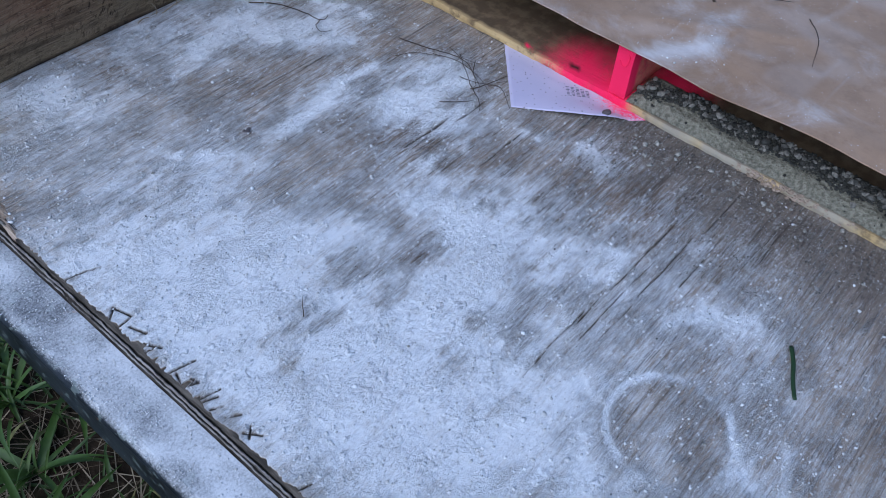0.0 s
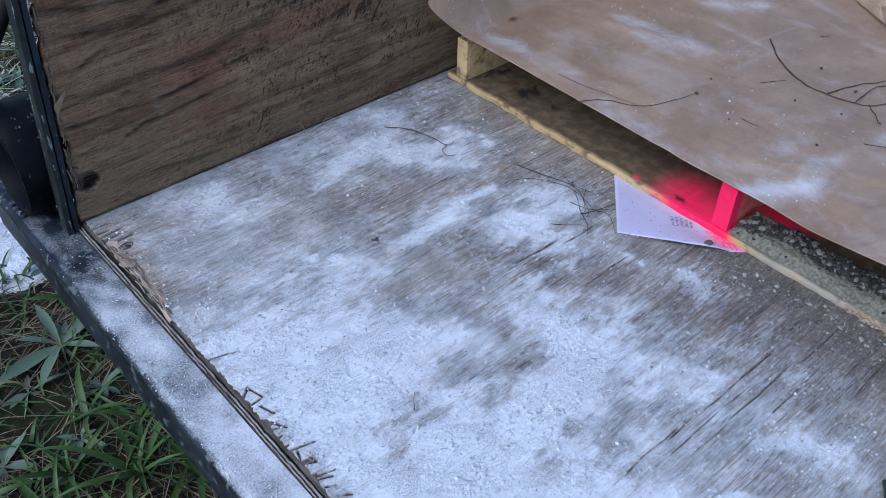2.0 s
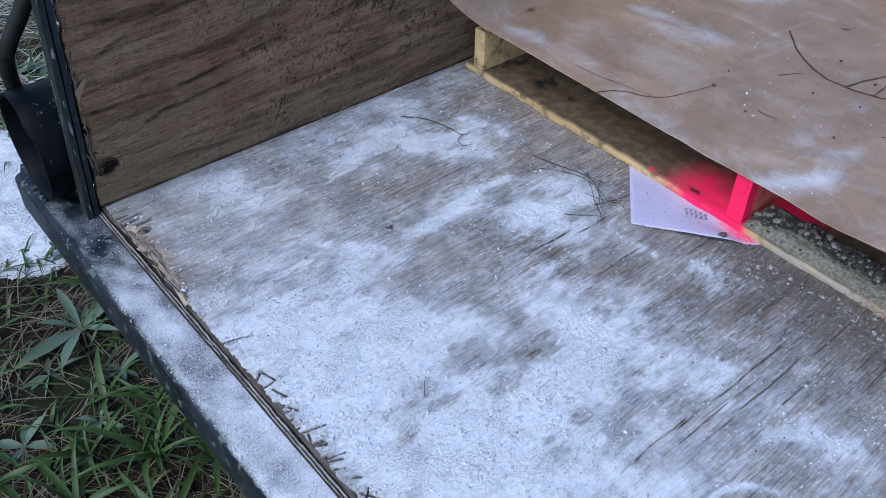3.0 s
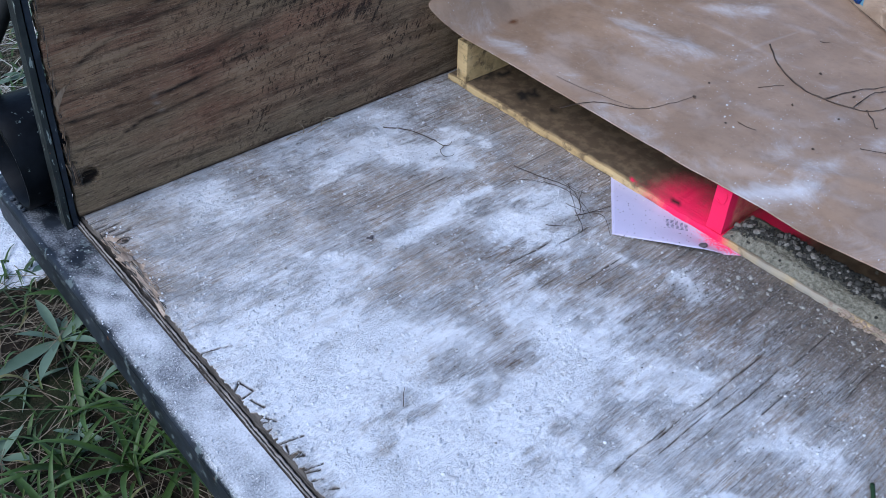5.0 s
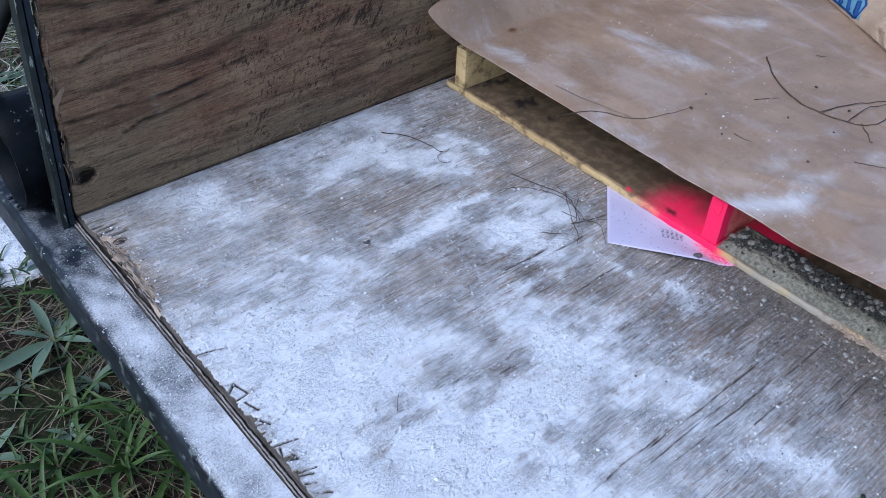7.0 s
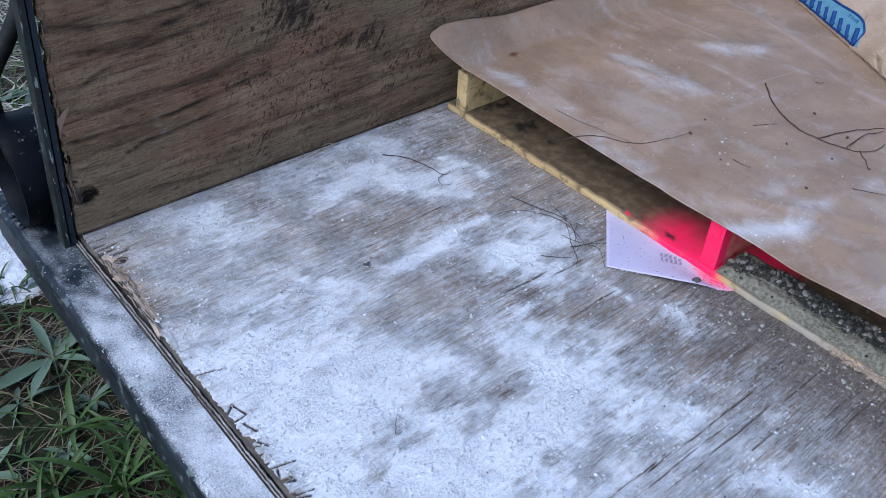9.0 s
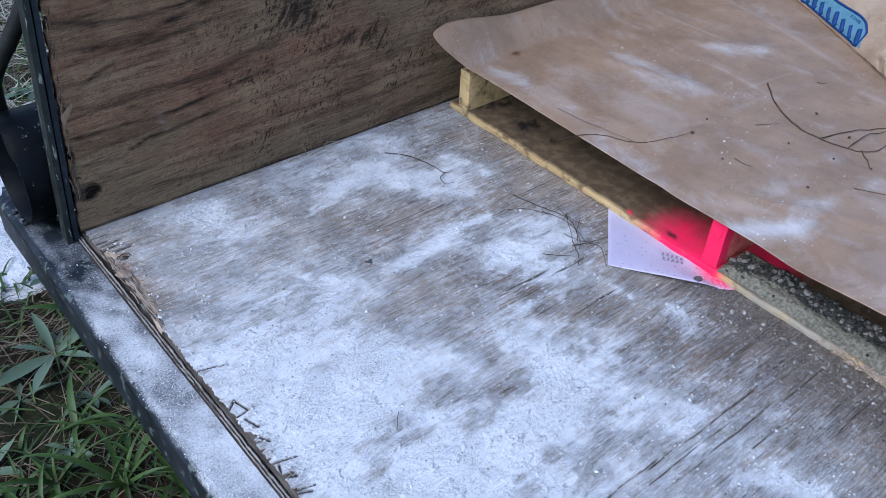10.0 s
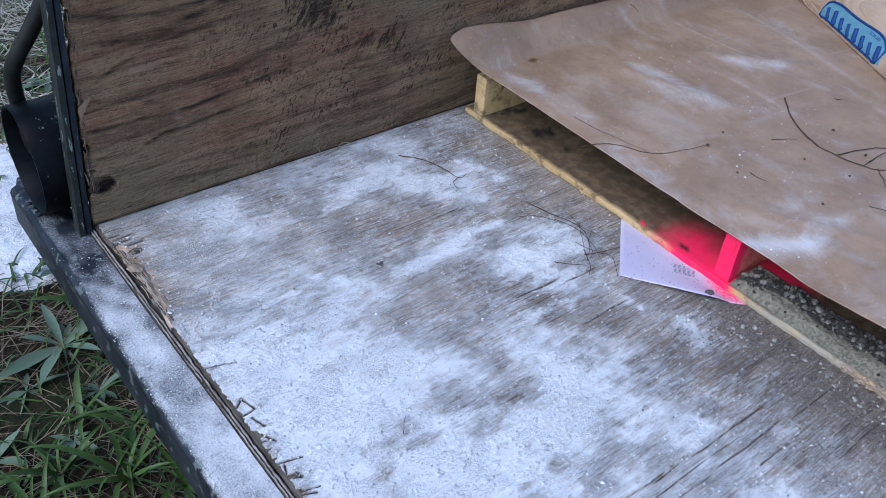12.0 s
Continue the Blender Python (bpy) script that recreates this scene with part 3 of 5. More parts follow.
CRACKS = [
    (0.346, 0.605, -1.136, 0.0014), (0.598, 0.735, -0.672, 0.0022), (0.691, 0.847, -0.690, 0.0018), (0.48, 0.655, -1.143, 0.0014),
    (-0.02, 0.036, -0.050, 0.0030), (-0.02, 0.048, -0.078, 0.0030), (0.532, 0.642, -0.331, 0.0015), (0.803, 0.973, -1.199, 0.0016),
    (0.852, 1.006, -0.436, 0.0016), (0.649, 0.805, -1.147, 0.0018), (0.42, 0.70, -1.164, 0.0011), (0.50, 0.80, -1.186, 0.0013), (0.66, 0.84, -1.225, 0.0009), (0.80, 0.98, -1.300, 0.0010), (0.60, 0.75, -0.760, 0.0012), (0.66, 0.80, -0.803, 0.0012), (0.58, 0.70, -0.706, 0.0010),
    (-0.02, 0.05, -0.032, 0.0022), (-0.02, 0.06, -0.064, 0.0022), (0.02, 0.07, -0.094, 0.0030),
]
# short breaks in the top ply along its open edge
NOTCHES = [
    (0.021, -0.600, 0.030, -0.633), (0.030, -0.633, 0.001, -0.636), (0.021, -0.600, -0.004, -0.621), (0.016, -0.646, 0.025, -0.675),
    (0.006, -0.677, 0.025, -0.712), (0.002, -0.755, 0.044, -0.766), (0.011, -0.765, 0.003, -0.789), (0.002, -0.789, 0.024, -0.799), (0.024, -0.799, 0.019, -0.786),
    (0.000, -0.820, 0.037, -0.831), (0.004, -0.828, 0.027, -0.838), (0.005, -0.847, 0.029, -0.859), (0.013, -0.908, 0.028, -0.931), (0.012, -0.920, 0.026, -0.909),
    (-0.009, -0.497, 0.022, -0.504), (0.022, -0.504, 0.057, -0.517), (0.000, -1.024, 0.025, -1.034), (0.012, -0.872, 0.030, -0.884), (0.000, -0.700, 0.016, -0.704),
]


def notch_at(x, y):
    wx, wy = x + 0.003 * (cloud(x * 90, y * 90, 68) - 0.5), y + 0.003 * (cloud(x * 90, y * 90, 69) - 0.5)
    near = np.full(np.shape(x), 1.0)
    for x0, y0, x1, y1 in NOTCHES:
        near = np.minimum(near, to_segment(wx, wy, x0, y0, x1, y1)[0])
    return np.exp(-(near / 0.0021) ** 4) * step(0.22, 0.42, cloud(x * 70, y * 70, 67))


STAINS = [(0.80, -1.03, 0.05, 0.5), (0.85, -0.99, 0.02, 0.6), (0.78, -1.12, 0.05, 0.5), (0.62, -0.62, 0.05, 0.4), (0.432, -0.874, 0.03, 0.8), (0.71, -1.076, 0.035, 0.55), (0.767, -1.047, 0.03, 0.45), (0.824, -0.934, 0.02, 0.6), (0.053, -0.515, 0.012, 0.9),
          (0.033, -0.123, 0.012, 0.9), (0.432, -0.434, 0.008, 1.0), (0.64, -0.15, 0.03, 0.35)]


def dust_at(x, y):
    """How much powder lies at x, y on the deck: 0 bare, 1 covered."""
    wx = x + 0.022 * (cloud(x * 9, y * 9, 3) - 0.5) + 0.018 * (cloud(x * 30, y * 30, 5) - 0.5) + 0.016 * (cloud(x * 60, y * 90, 11) - 0.5)
    wy = y + 0.022 * (cloud(x * 9, y * 9, 7) - 0.5) + 0.018 * (cloud(x * 30, y * 30, 9) - 0.5) + 0.012 * (cloud(x * 60, y * 60, 13) - 0.5)
    total, around = 0.0, 0.0
    for x0, y0, x1, y1, r, s in POWDER_BY_WALL + POWDER_BY_LEAFLET + POWDER_AMID + POWDER_THIN + POWDER_NEAR + POWDER_BY_RING + POWDER_DEEP + POWDER_SCUFFED:
        d, _ = to_segment(wx, wy, x0, y0, x1, y1)
        total = total + (s * np.exp(-0.7 * (d / (1.05 * r)) ** 1.35)) ** 2.2
        around = around + (s * np.exp(-0.7 * (d / (1.9 * r + 0.022)) ** 1.2)) ** 2.5
    a = np.minimum(0.97 * total ** (1 / 2.2), 1.0)
    a = 1 - (1 - a) * (1 - 0.40 * np.minimum(around ** 0.4, 1.0))
    for x0, y0, x1, y1, r, s in SWEPT_CLEAN:
        d, _ = to_segment(wx, wy, x0, y0, x1, y1)
        a = a * (1 - 0.48 * s * np.exp(-0.7 * (d / r) ** 1.5))
    # the rim that a round tin has left, bare inside
    dx, dy = x - 0.425, y + 1.352
    d = np.hypot(dx, dy)
    turn = np.arctan2(dy, dx)
    a = np.where(d < 0.088, a * (0.12 + 0.88 * step(0.078, 0.090, d)), a)
    rim = np.exp(-((d - 0.094) / 0.0075) ** 2) * np.clip(np.cos(turn - 1.75) * 0.8 + 0.5, 0.15, 1) * (0.6 + 0.8 * cloud(x * 25, y * 25, 19))
    a = np.maximum(a, 1.1 * rim)
    film = 0.13 - 0.11 * step(0.78, 0.94, x) * step(-0.40, -0.60, y) + 0.12 * step(0.70, 0.10, x) + 0.22 * step(-1.0, -1.12, y) * step(0.90, 0.70, x) + 0.30 * (cloud(x * 6, y * 14, 21) - 0.5) + 0.36 * (cloud(x * 9, y * 85, 29) - 0.5)
    worn = 0.26 * (cloud(x * 10 + y * 5, y * 16 - x * 4, 23) - 0.5) + 0.62 * (cloud(x * 22, y * 90, 27) - 0.5) + 0.50 * (cloud(x * 80, y * 120, 25) - 0.5)
    a = a + worn * step(0.05, 0.4, a) * step(1.35, 0.8, a)
    return np.clip(1 - (1 - np.clip(a, 0, 1)) * (1 - np.clip(film, 0, 1) * step(1.0, 0.4, a)), 0, 1)


def thick_at(x, y):
    """Where the powder is deep enough to stand up from the boards."""
    return dust_at(x, y) - 0.12 + 0.40 * (cloud(x * 38, y * 38, 31) - 0.5) + 0.9 * (cloud(x * 130, y * 150, 35, 3) - 0.5) + 0.34 * (cloud(x * 14, y * 150, 33, 3) - 0.5)


# ---- the trailer ----
trailer = thing("utility_trailer", "old utility trailer with weathered plywood deck and black steel frame", "trailer")


def edge_of(y, back, rough, seed):
    """The ragged end of a ply at y."""
    return back + rough * (cloud(y * 40, y * 0 + 3.3, seed) - 0.5) + 0.4 * rough * (soft_noise(y * 260, y * 0, seed + 1) - 0.5)


def deck_board():
    y = np.arange(-1.72, 0.0181, 0.0017)
    u = np.concatenate([np.linspace(0, 0.065, 46)[:-1], np.linspace(0.065, 1, 125)])
    torn = step(-0.04, -0.12, y) * step(-0.36, -0.27, y)
    start = edge_of(y, 0.004, 0.010, 40) + torn * (0.010 + 0.030 * cloud(y * 55, y * 0, 44)) + 0.014 * step(-0.66, -0.70, y) * step(-0.84, -0.80, y) * step(0.60, 0.78, soft_noise(y * 90, y * 0, 46))
    x = start[:, None] + u[None, :] * (1.08 - start[:, None])
    yy = np.repeat(y[:, None], len(u), 1)
    z = -0.0009 * cloud(x * 5, yy * 190, 50, 3) + 0.0009 * (cloud(x * 3, yy * 5, 52) - 0.5)
    crack = np.zeros_like(x)
    for x0, x1, y0, w in CRACKS:
        path = y0 + 0.006 * (soft_noise(x * 16, x * 0, int(-y0 * 1000)) - 0.5)
        split = x1 < 0.075
        inside = step(x0, x0 + 0.02, x) * step(x1, x1 - 0.03, x) if not split else step(x1, x1 - 0.012, x) * step(x0 - 0.001, x0, x)
        crack = np.maximum(crack, inside * np.exp(-((yy - path) / ((1.5 if split else 1.0) * w * (0.5 + 0.9 * cloud(x * 22, yy * 0, 56)))) ** 2) * (1.0 if split else step(0.25, 0.45, cloud(x * 30, yy * 120, 59))))
    crack = np.maximum(crack, notch_at(x, yy))
    hair = step(0.66, 0.78, cloud(x * 4.5, yy * 260, 57, 3)) * step(0.42, 0.58, cloud(x * 3, yy * 8, 58))
    crack = np.maximum(crack, 0.45 * hair * step(-0.1, 0.3, x) * step(0.6, 0.3, dust_at(x, yy)))
    z = z - 0.004 * crack
    stain_or_shade = np.zeros_like(x)
    for sx, sy, r, s in STAINS:
        stain_or_shade = np.maximum(stain_or_shade, s * np.exp(-(((x - sx) / (1.5 * r)) ** 2 + ((yy - sy) / r) ** 2)) * (0.5 + cloud(x * 60, yy * 120, 60)))
    stain_or_shade = np.maximum(stain_or_shade, 0.5 * torn[:, None] * step(0.05, 0.0, x - start[:, None]) * cloud(x * 50, yy * 120, 62))
    dust = dust_at(x, yy) * (1 - 0.9 * crack) * (1 - 0.5 * torn[:, None] * step(0.05, 0.01, x - start[:, None]))
    bleach = step(0.62, 0.05, x + 0.25 * (cloud(x * 4, yy * 7, 64) - 0.5)) * (0.35 + 0.9 * cloud(x * 5, yy * 30, 65))
    # soil spilled by the pallet, doubling as painted shade beside its board
    d, _ = to_segment(x + 0.10 * (cloud(x * 7, yy * 7, 73) - 0.5), yy + 0.10 * (cloud(x * 7, yy * 7, 74) - 0.5), 0.985, -0.86, 0.93, -1.62)
    soil = 0.85 * np.exp(-(d / 0.13) ** 2) * (0.45 + 0.9 * cloud(x * 30, yy * 60, 75))
    p = np.stack([x, yy, z], -1)
    front = p[:, :1].copy()
    front[..., 2] -= 0.0042
    p = np.concatenate([front, p], 1)
    pad = lambda a, v: np.concatenate([np.full((len(y), 1), v), np.clip(a, 0, 1)], 1)
    board = part("deck_board", grid_mesh("deck_board", p, DECK, {"dust": pad(dust, 0), "crack": pad(crack, 0.3), "stain_or_shade": pad(stain_or_shade, 0.5), "bleach": pad(bleach, 0), "soil": pad(soil, 0)}), trailer,
         "weathered grey plywood deck dusted with white powder")
    # the plies below, standing as thin broken edges over a dark trench
    tear = torn * (0.010 + 0.030 * cloud(y * 55, y * 0, 44))
    for k, (x0, wide, top, mat) in enumerate(((-0.0010, 0.05, -0.0046, PLY_WORN), (-0.0066, 0.0018, -0.0085, PLY_GREY), (-0.0116, 0.0018, -0.0125, PLY_GREY), (-0.0155, 0.06, -0.0165, PLY_DARK))):
        e = edge_of(y, x0, 0.0028, 70 + 9 * k) + 0.5 * tear * (k == 0)
        crest = top + 0.003 * (cloud(y * 50, y * 0, 90 + k) - 0.5) - 0.004 * step(0.62, 0.7, cloud(y * 18, y * 0, 95 + k)) * (k in (1, 2))
        cols = [np.stack([e, y, 0 * y - 0.0185], -1), np.stack([e, y, crest], -1), np.stack([e + wide * (0.7 + 0.6 * cloud(y * 80, y * 0, 98)), y, crest], -1), np.stack([e + wide * 1.3, y, 0 * y - 0.0185], -1)]
        rows = np.stack(cols, 1)
        if k == 0:
            bare = (y > -0.37) & (y < -0.08)
            part("ply", grid_mesh("ply", rows[bare], PLY_TAN), board, "pale freshly torn plywood layer")
            part("ply", grid_mesh("ply", rows[y >= -0.0805], mat), board, "exposed splintered plywood layer")
            rows = rows[y <= -0.3685]
        part("ply", grid_mesh("ply", rows, mat), board, "exposed splintered plywood layer")
    # pale strands of the cross ply laid bare near the corner
    rnd = random.Random(21)
    for k in range(70):
        yc = rnd.uniform(-0.35, -0.10)
        xc = rnd.uniform(0.0, 0.030) * (0.5 + 0.5 * math.sin((yc + 0.36) * 14))
        n = rnd.uniform(0.015, 0.055)
        v, f = sweep([(xc, yc + n / 2, rnd.uniform(-0.003, 0.0)), (xc + rnd.uniform(-0.002, 0.002), yc, rnd.uniform(-0.002, 0.002)), (xc + rnd.uniform(-0.003, 0.003), yc - n / 2, rnd.uniform(-0.003, 0.001))], rnd.uniform(0.0007, 0.0018), 0.4, 4, refine=2)
        part("strand", raw_mesh("strand", v, f, (PLY_TAN, PLY_GREY, PLY_WORN)[k % 3]), board)
    # a knot standing proud beside the tear
    ring = [(0.034 + 0.014 * math.cos(a), -0.124 + 0.008 * math.sin(a), 0.0003) for a in np.linspace(0, 6.0, 14)]
    v, f = sweep(ring, 0.0013, 0.6, 6, 0.0005, 4, 2)
    part("knot", raw_mesh("knot", v, f, PLY_WORN), board)
    v, f = lumps([(0.037, -0.127, -0.002)], [0.0075], 23, 2)
    part("knot", raw_mesh("knot", v, f, PLY_DARK), board, "dark dead eye of a knot")
    v, f = lumps([(0.012, -0.176, 0.0005)], [0.016], 24, 3)
    v = (v - (0.012, -0.176, 0.0005)) * (0.9, 1.15, 0.55) + (0.012, -0.176, 0.0005)
    part("knot", raw_mesh("knot", v, f, PLY_TAN), board, "pale rounded knot laid bare beside the torn edge")
    part("deck_board", bm_mesh("deck_board", bm_box((1.08, -1.72, -0.018), (2.62, 0.018, -0.0005), 0.001), DECK), trailer, "plywood deck under the pallet")


deck_board()


# dark growth lines that run across the side board: x, z from end to end, half-width, depth of colour
VEINS = [
    (((0.02, 0.468), (0.109, 0.450), (0.193, 0.442), (0.291, 0.446), (0.42, 0.47)), 0.009, 0.8),
    (((0.03, 0.413), (0.133, 0.395), (0.19, 0.396), (0.252, 0.419), (0.36, 0.44)), 0.011, 0.9),
    (((0.049, 0.318), (0.091, 0.342), (0.14, 0.366), (0.212, 0.380), (0.34, 0.40)), 0.009, 0.75),
    (((0.017, 0.225), (0.12, 0.224), (0.23, 0.222), (0.434, 0.249), (0.551, 0.255), (0.75, 0.29)), 0.008, 0.9),
    (((0.021, 0.157), (0.109, 0.149), (0.174, 0.177), (0.226, 0.179), (0.40, 0.20)), 0.006, 0.85),
    (((0.10, 0.063), (0.25, 0.050), (0.378, 0.040), (0.548, 0.042), (0.8, 0.06)), 0.010, 0.45),
    (((0.224, 0.276), (0.353, 0.283), (0.494, 0.330), (0.62, 0.34)), 0.009, 0.75),
    (((0.30, 0.120), (0.45, 0.130), (0.66, 0.125), (0.9, 0.16)), 0.007, 0.5),
    (((0.05, 0.105), (0.16, 0.100), (0.30, 0.090)), 0.005, 0.4),
]


def side_board():
    """The plywood side, its end torn, with a rotten hole near the deck."""
    x0, x1, top = 0.0, 1.9, 0.61
    z = np.linspace(0.001, top, 290)
    u = np.concatenate([np.linspace(0, 0.06, 56)[:-1], np.linspace(0.06, 1, 150)])
    chip = 0.012 * step(0.55, 0.9, cloud(z * 22, z * 0, 101)) + 0.006 * (cloud(z * 70, z * 0, 102) - 0.5)
    start = -0.003 + 0.058 * z + np.maximum(chip, -0.003)
    x = start[:, None] + u[None, :] * (x1 - start[:, None])
    zz = np.repeat(z[:, None], len(u), 1)
    y = 0.0016 * (cloud(x * 4, zz * 80, 105, 4) - 0.5) + 0.003 * (cloud(x * 2, zz * 3, 106) - 0.5)
    rot = 1.3 * np.exp(-(((x - 0.034) / 0.026) ** 2 + ((zz - 0.090) / 0.021) ** 2) ** 2 * (0.4 + 1.2 * cloud(x * 60, zz * 60, 108)))
    rot = np.maximum(rot * (0.75 + 0.5 * cloud(x * 90, zz * 140, 120)), 1.0 * np.exp(-(((x - 0.014) / 0.018) ** 2 + ((zz - 0.105) / 0.030) ** 2) ** 2) * step(0.42, 0.62, cloud(x * 40, zz * 160, 109)))
    y = y + 0.015 * step(0.25, 0.75, rot)
    torn = step(0.02, 0.0, x - start[:, None]) * cloud(x * 30, zz * 90, 111)
    y = y + 0.004 * torn
    blot = 1.3 * np.exp(-(((x - 0.56) / 0.09) ** 2 + ((zz - 0.37) / 0.07) ** 2)) + 1.0 * np.exp(-(((x - 0.72) / 0.15) ** 2 + ((zz - 0.265) / 0.06) ** 2)) + 0.6 * np.exp(-(((x - 0.90) / 0.14) ** 2 + ((zz - 0.17) / 0.06) ** 2))
    seam = np.zeros_like(x)
    for k, (line, w, deep) in enumerate(VEINS):
        px, pz = zip(*line)
        path = np.interp(x, px, pz) + 0.010 * (cloud(x * 9, x * 0, 130 + k) - 0.5)
        ends = step(px[0] - 0.02, px[0] + 0.02, x) * step(px[-1] + 0.06, px[-1] - 0.04, x)
        seam = np.maximum(seam, deep * ends * np.exp(-(np.where(zz < path, 0.75, 1.6) * (zz - path) / (0.72 * w)) ** 2) * (0.35 + 0.9 * step(0.3, 0.65, cloud(x * 14, zz * 60, 117))))
    stain_or_shade = np.clip(np.maximum(step(0.35, 0.60, rot), 0.95 * seam), 0, 1)
    # shade of the joint with the deck, put into the colour as a thin line
    stain_or_shade = np.maximum(stain_or_shade, 0.9 * step(0.010, 0.003, zz) * (0.4 + 0.9 * cloud(x * 30, zz * 0, 118)))
    dust = 0.45 * np.exp(-(((x - 0.215) / 0.012) ** 2 + ((zz - 0.2) / 0.03) ** 2)) * step(0.5, 0.7, cloud(x * 120, zz * 120, 119))
    p = np.stack([x, y, zz], -1)
    front = p[:, :1].copy()
    front[..., 1] += 0.018
    p = np.concatenate([front, p], 1)
    pad = lambda a, v: np.concatenate([np.full((len(z), 1), v), a], 1)
    side = part("side_board", grid_mesh("side_board", p[:, ::-1], SIDE, {"stain_or_shade": pad(stain_or_shade, 0.6)[:, ::-1], "blot": pad(blot, 0)[:, ::-1], "dust": pad(dust, 0)[:, ::-1]}), trailer,
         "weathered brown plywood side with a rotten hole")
    part("side_board", bm_mesh("side_board", bm_box((0.05, 0.0165, 0.0), (2.62, 0.020, 0.61), 0.001), SIDE), trailer)
    part("side_board", bm_mesh("side_board", bm_box((1.90, 0.0005, 0.0), (2.62, 0.0115, 0.61), 0.001), SIDE), trailer)
    # fibres along the torn end, slivers over the hole and one lifted lip
    rnd = random.Random(5)

    def splinter(points, r, material, taper=0.35):
        v, f = sweep(points, r, taper, 5, seed=rnd.randrange(999), refine=2, wobble=0.15 * r)
        part("splinter", raw_mesh("splinter", v, f, material), side)

    for k in range(64):
        zc = rnd.choice((0.12, 0.10, 0.15, 0.27, 0.30, 0.34, 0.40, 0.44, 0.48, 0.22)) + rnd.uniform(-0.03, 0.03)
        xs, n = 0.058 * zc - 0.001 + rnd.uniform(-0.002, 0.006), rnd.uniform(0.006, 0.022)
        lean = rnd.uniform(-0.3, 0.6) * n
        splinter([(xs, 0.003, zc - n), (xs + 0.4 * lean, rnd.uniform(-0.0015, 0.001), zc), (xs + lean, 0.001, zc + n)], rnd.uniform(0.0007, 0.0017), (TORN, PLY_WORN, TORN_PALE)[k % 3])
    for k in range(14):
        xs = rnd.uniform(0.006, 0.026)
        splinter([(xs, 0.006, rnd.uniform(0.066, 0.085)), (xs + rnd.uniform(-0.002, 0.002), 0.0015, 0.105), (xs - rnd.uniform(0, 0.006), 0.003, rnd.uniform(0.115, 0.145))], rnd.uniform(0.0007, 0.0013), (TORN, PLY_WORN, PLY_DARK)[k % 3])
    # one broad flake of the face ply, lifted and bent back beside the edge
    u, w = np.meshgrid(np.linspace(0, 1, 14), np.linspace(0, 1, 8), indexing="ij")
    fx = 0.011 + 0.046 * u * (1 - 0.55 * w) + 0.004 * (cloud(u * 7, w * 5, 121) - 0.5)
    fz = 0.281 + 0.030 * u ** 0.7 - 0.040 * w * (1 - 0.40 * u) + 0.009 * (cloud(u * 9, w * 6, 122) - 0.5)
    fy = -0.0012 - 0.0030 * (1 - u) ** 1.4 * (1 - w) ** 0.8
    part("flake", grid_mesh("flake", np.stack([fx, fy, fz], -1), TORN_PALE), side, "lifted flake of tan face ply")
    splinter([(0.016, 0.0005, 0.231), (0.06, -0.0008, 0.2365), (0.11, -0.0006, 0.241), (0.172, 0.0006, 0.2455)], 0.0008, TORN)
    splinter([(0.004, 0.001, 0.074), (0.016, -0.001, 0.073), (0.026, 0.0005, 0.076)], 0.0014, TORN_PALE)


side_board()


def steel_part(name, bm, dust=None, label="", material=None):
    me = bm_mesh(name, bm, material or STEEL)
    a = me.attributes.new("dust", "FLOAT", "POINT")
    a.data.foreach_set("value", [float(dust(v.co)) if dust else 0.0 for v in me.vertices])
    return part(name, me, trailer, label)


def rail_dust(c):
    if c.z < -0.0200 or c.y > 0.3:
        return 0.0
    base = 0.04 + 0.40 * float(step(-0.02, -0.25, c.y)) + 0.24 * float(step(-0.42, -0.80, c.y))
    base += 0.40 * math.exp(-((c.x + 0.045) / 0.03) ** 2 - ((c.y + 0.40) / 0.05) ** 2)
    return base + 0.75 * (float(cloud(c.x * 40, c.y * 24, 131)) - 0.5) - 0.45 * float(step(-0.087, -0.098, c.x))


def rear_rail():
    """A channel across the end: a top flange, an outer web and a lower lip."""
    prof = [(-0.016, -0.021), (-0.016, -0.015), (-0.030, -0.0148), (-0.045, -0.015), (-0.060, -0.015), (-0.075, -0.015), (-0.086, -0.0152), (-0.092, -0.0166), (-0.0970, -0.0195), (-0.1003, -0.0240), (-0.1018, -0.0300),
            (-0.102, -0.108), (-0.100, -0.112), (-0.060, -0.112), (-0.060, -0.106), (-0.094, -0.106), (-0.096, -0.103), (-0.096, -0.026), (-0.094, -0.021)]
    ys = list(np.linspace(-1.75, 0.255, 230)) + [0.285]
    bm = bmesh.new()
    rows = []
    for y in ys:
        ring = []
        for x, z in prof:
            d = 0.0012 * (float(soft_noise(y * 7, z * 40, 141)) - 0.5)
            cut = 0.03 if (y > 0.27 and x < -0.085) else 0.0
            ring.append(bm.verts.new((x + d, y - cut, z + d * 0.6)))
        rows.append(ring)
    n = len(prof)
    for a, b in zip(rows, rows[1:]):
        for k in range(n):
            bm.faces.new((a[k], a[(k + 1) % n], b[(k + 1) % n], b[k]))
    bm.faces.new(rows[0])
    bm.faces.new(rows[-1][::-1])
    steel_part("rear_rail", bm, rail_dust, "black painted steel rail with a film of white powder")


rear_rail()


def leaning(bm, lean=0.058):
    for v in bm.verts:
        v.co.x += lean * max(v.co.z, 0)
    return bm


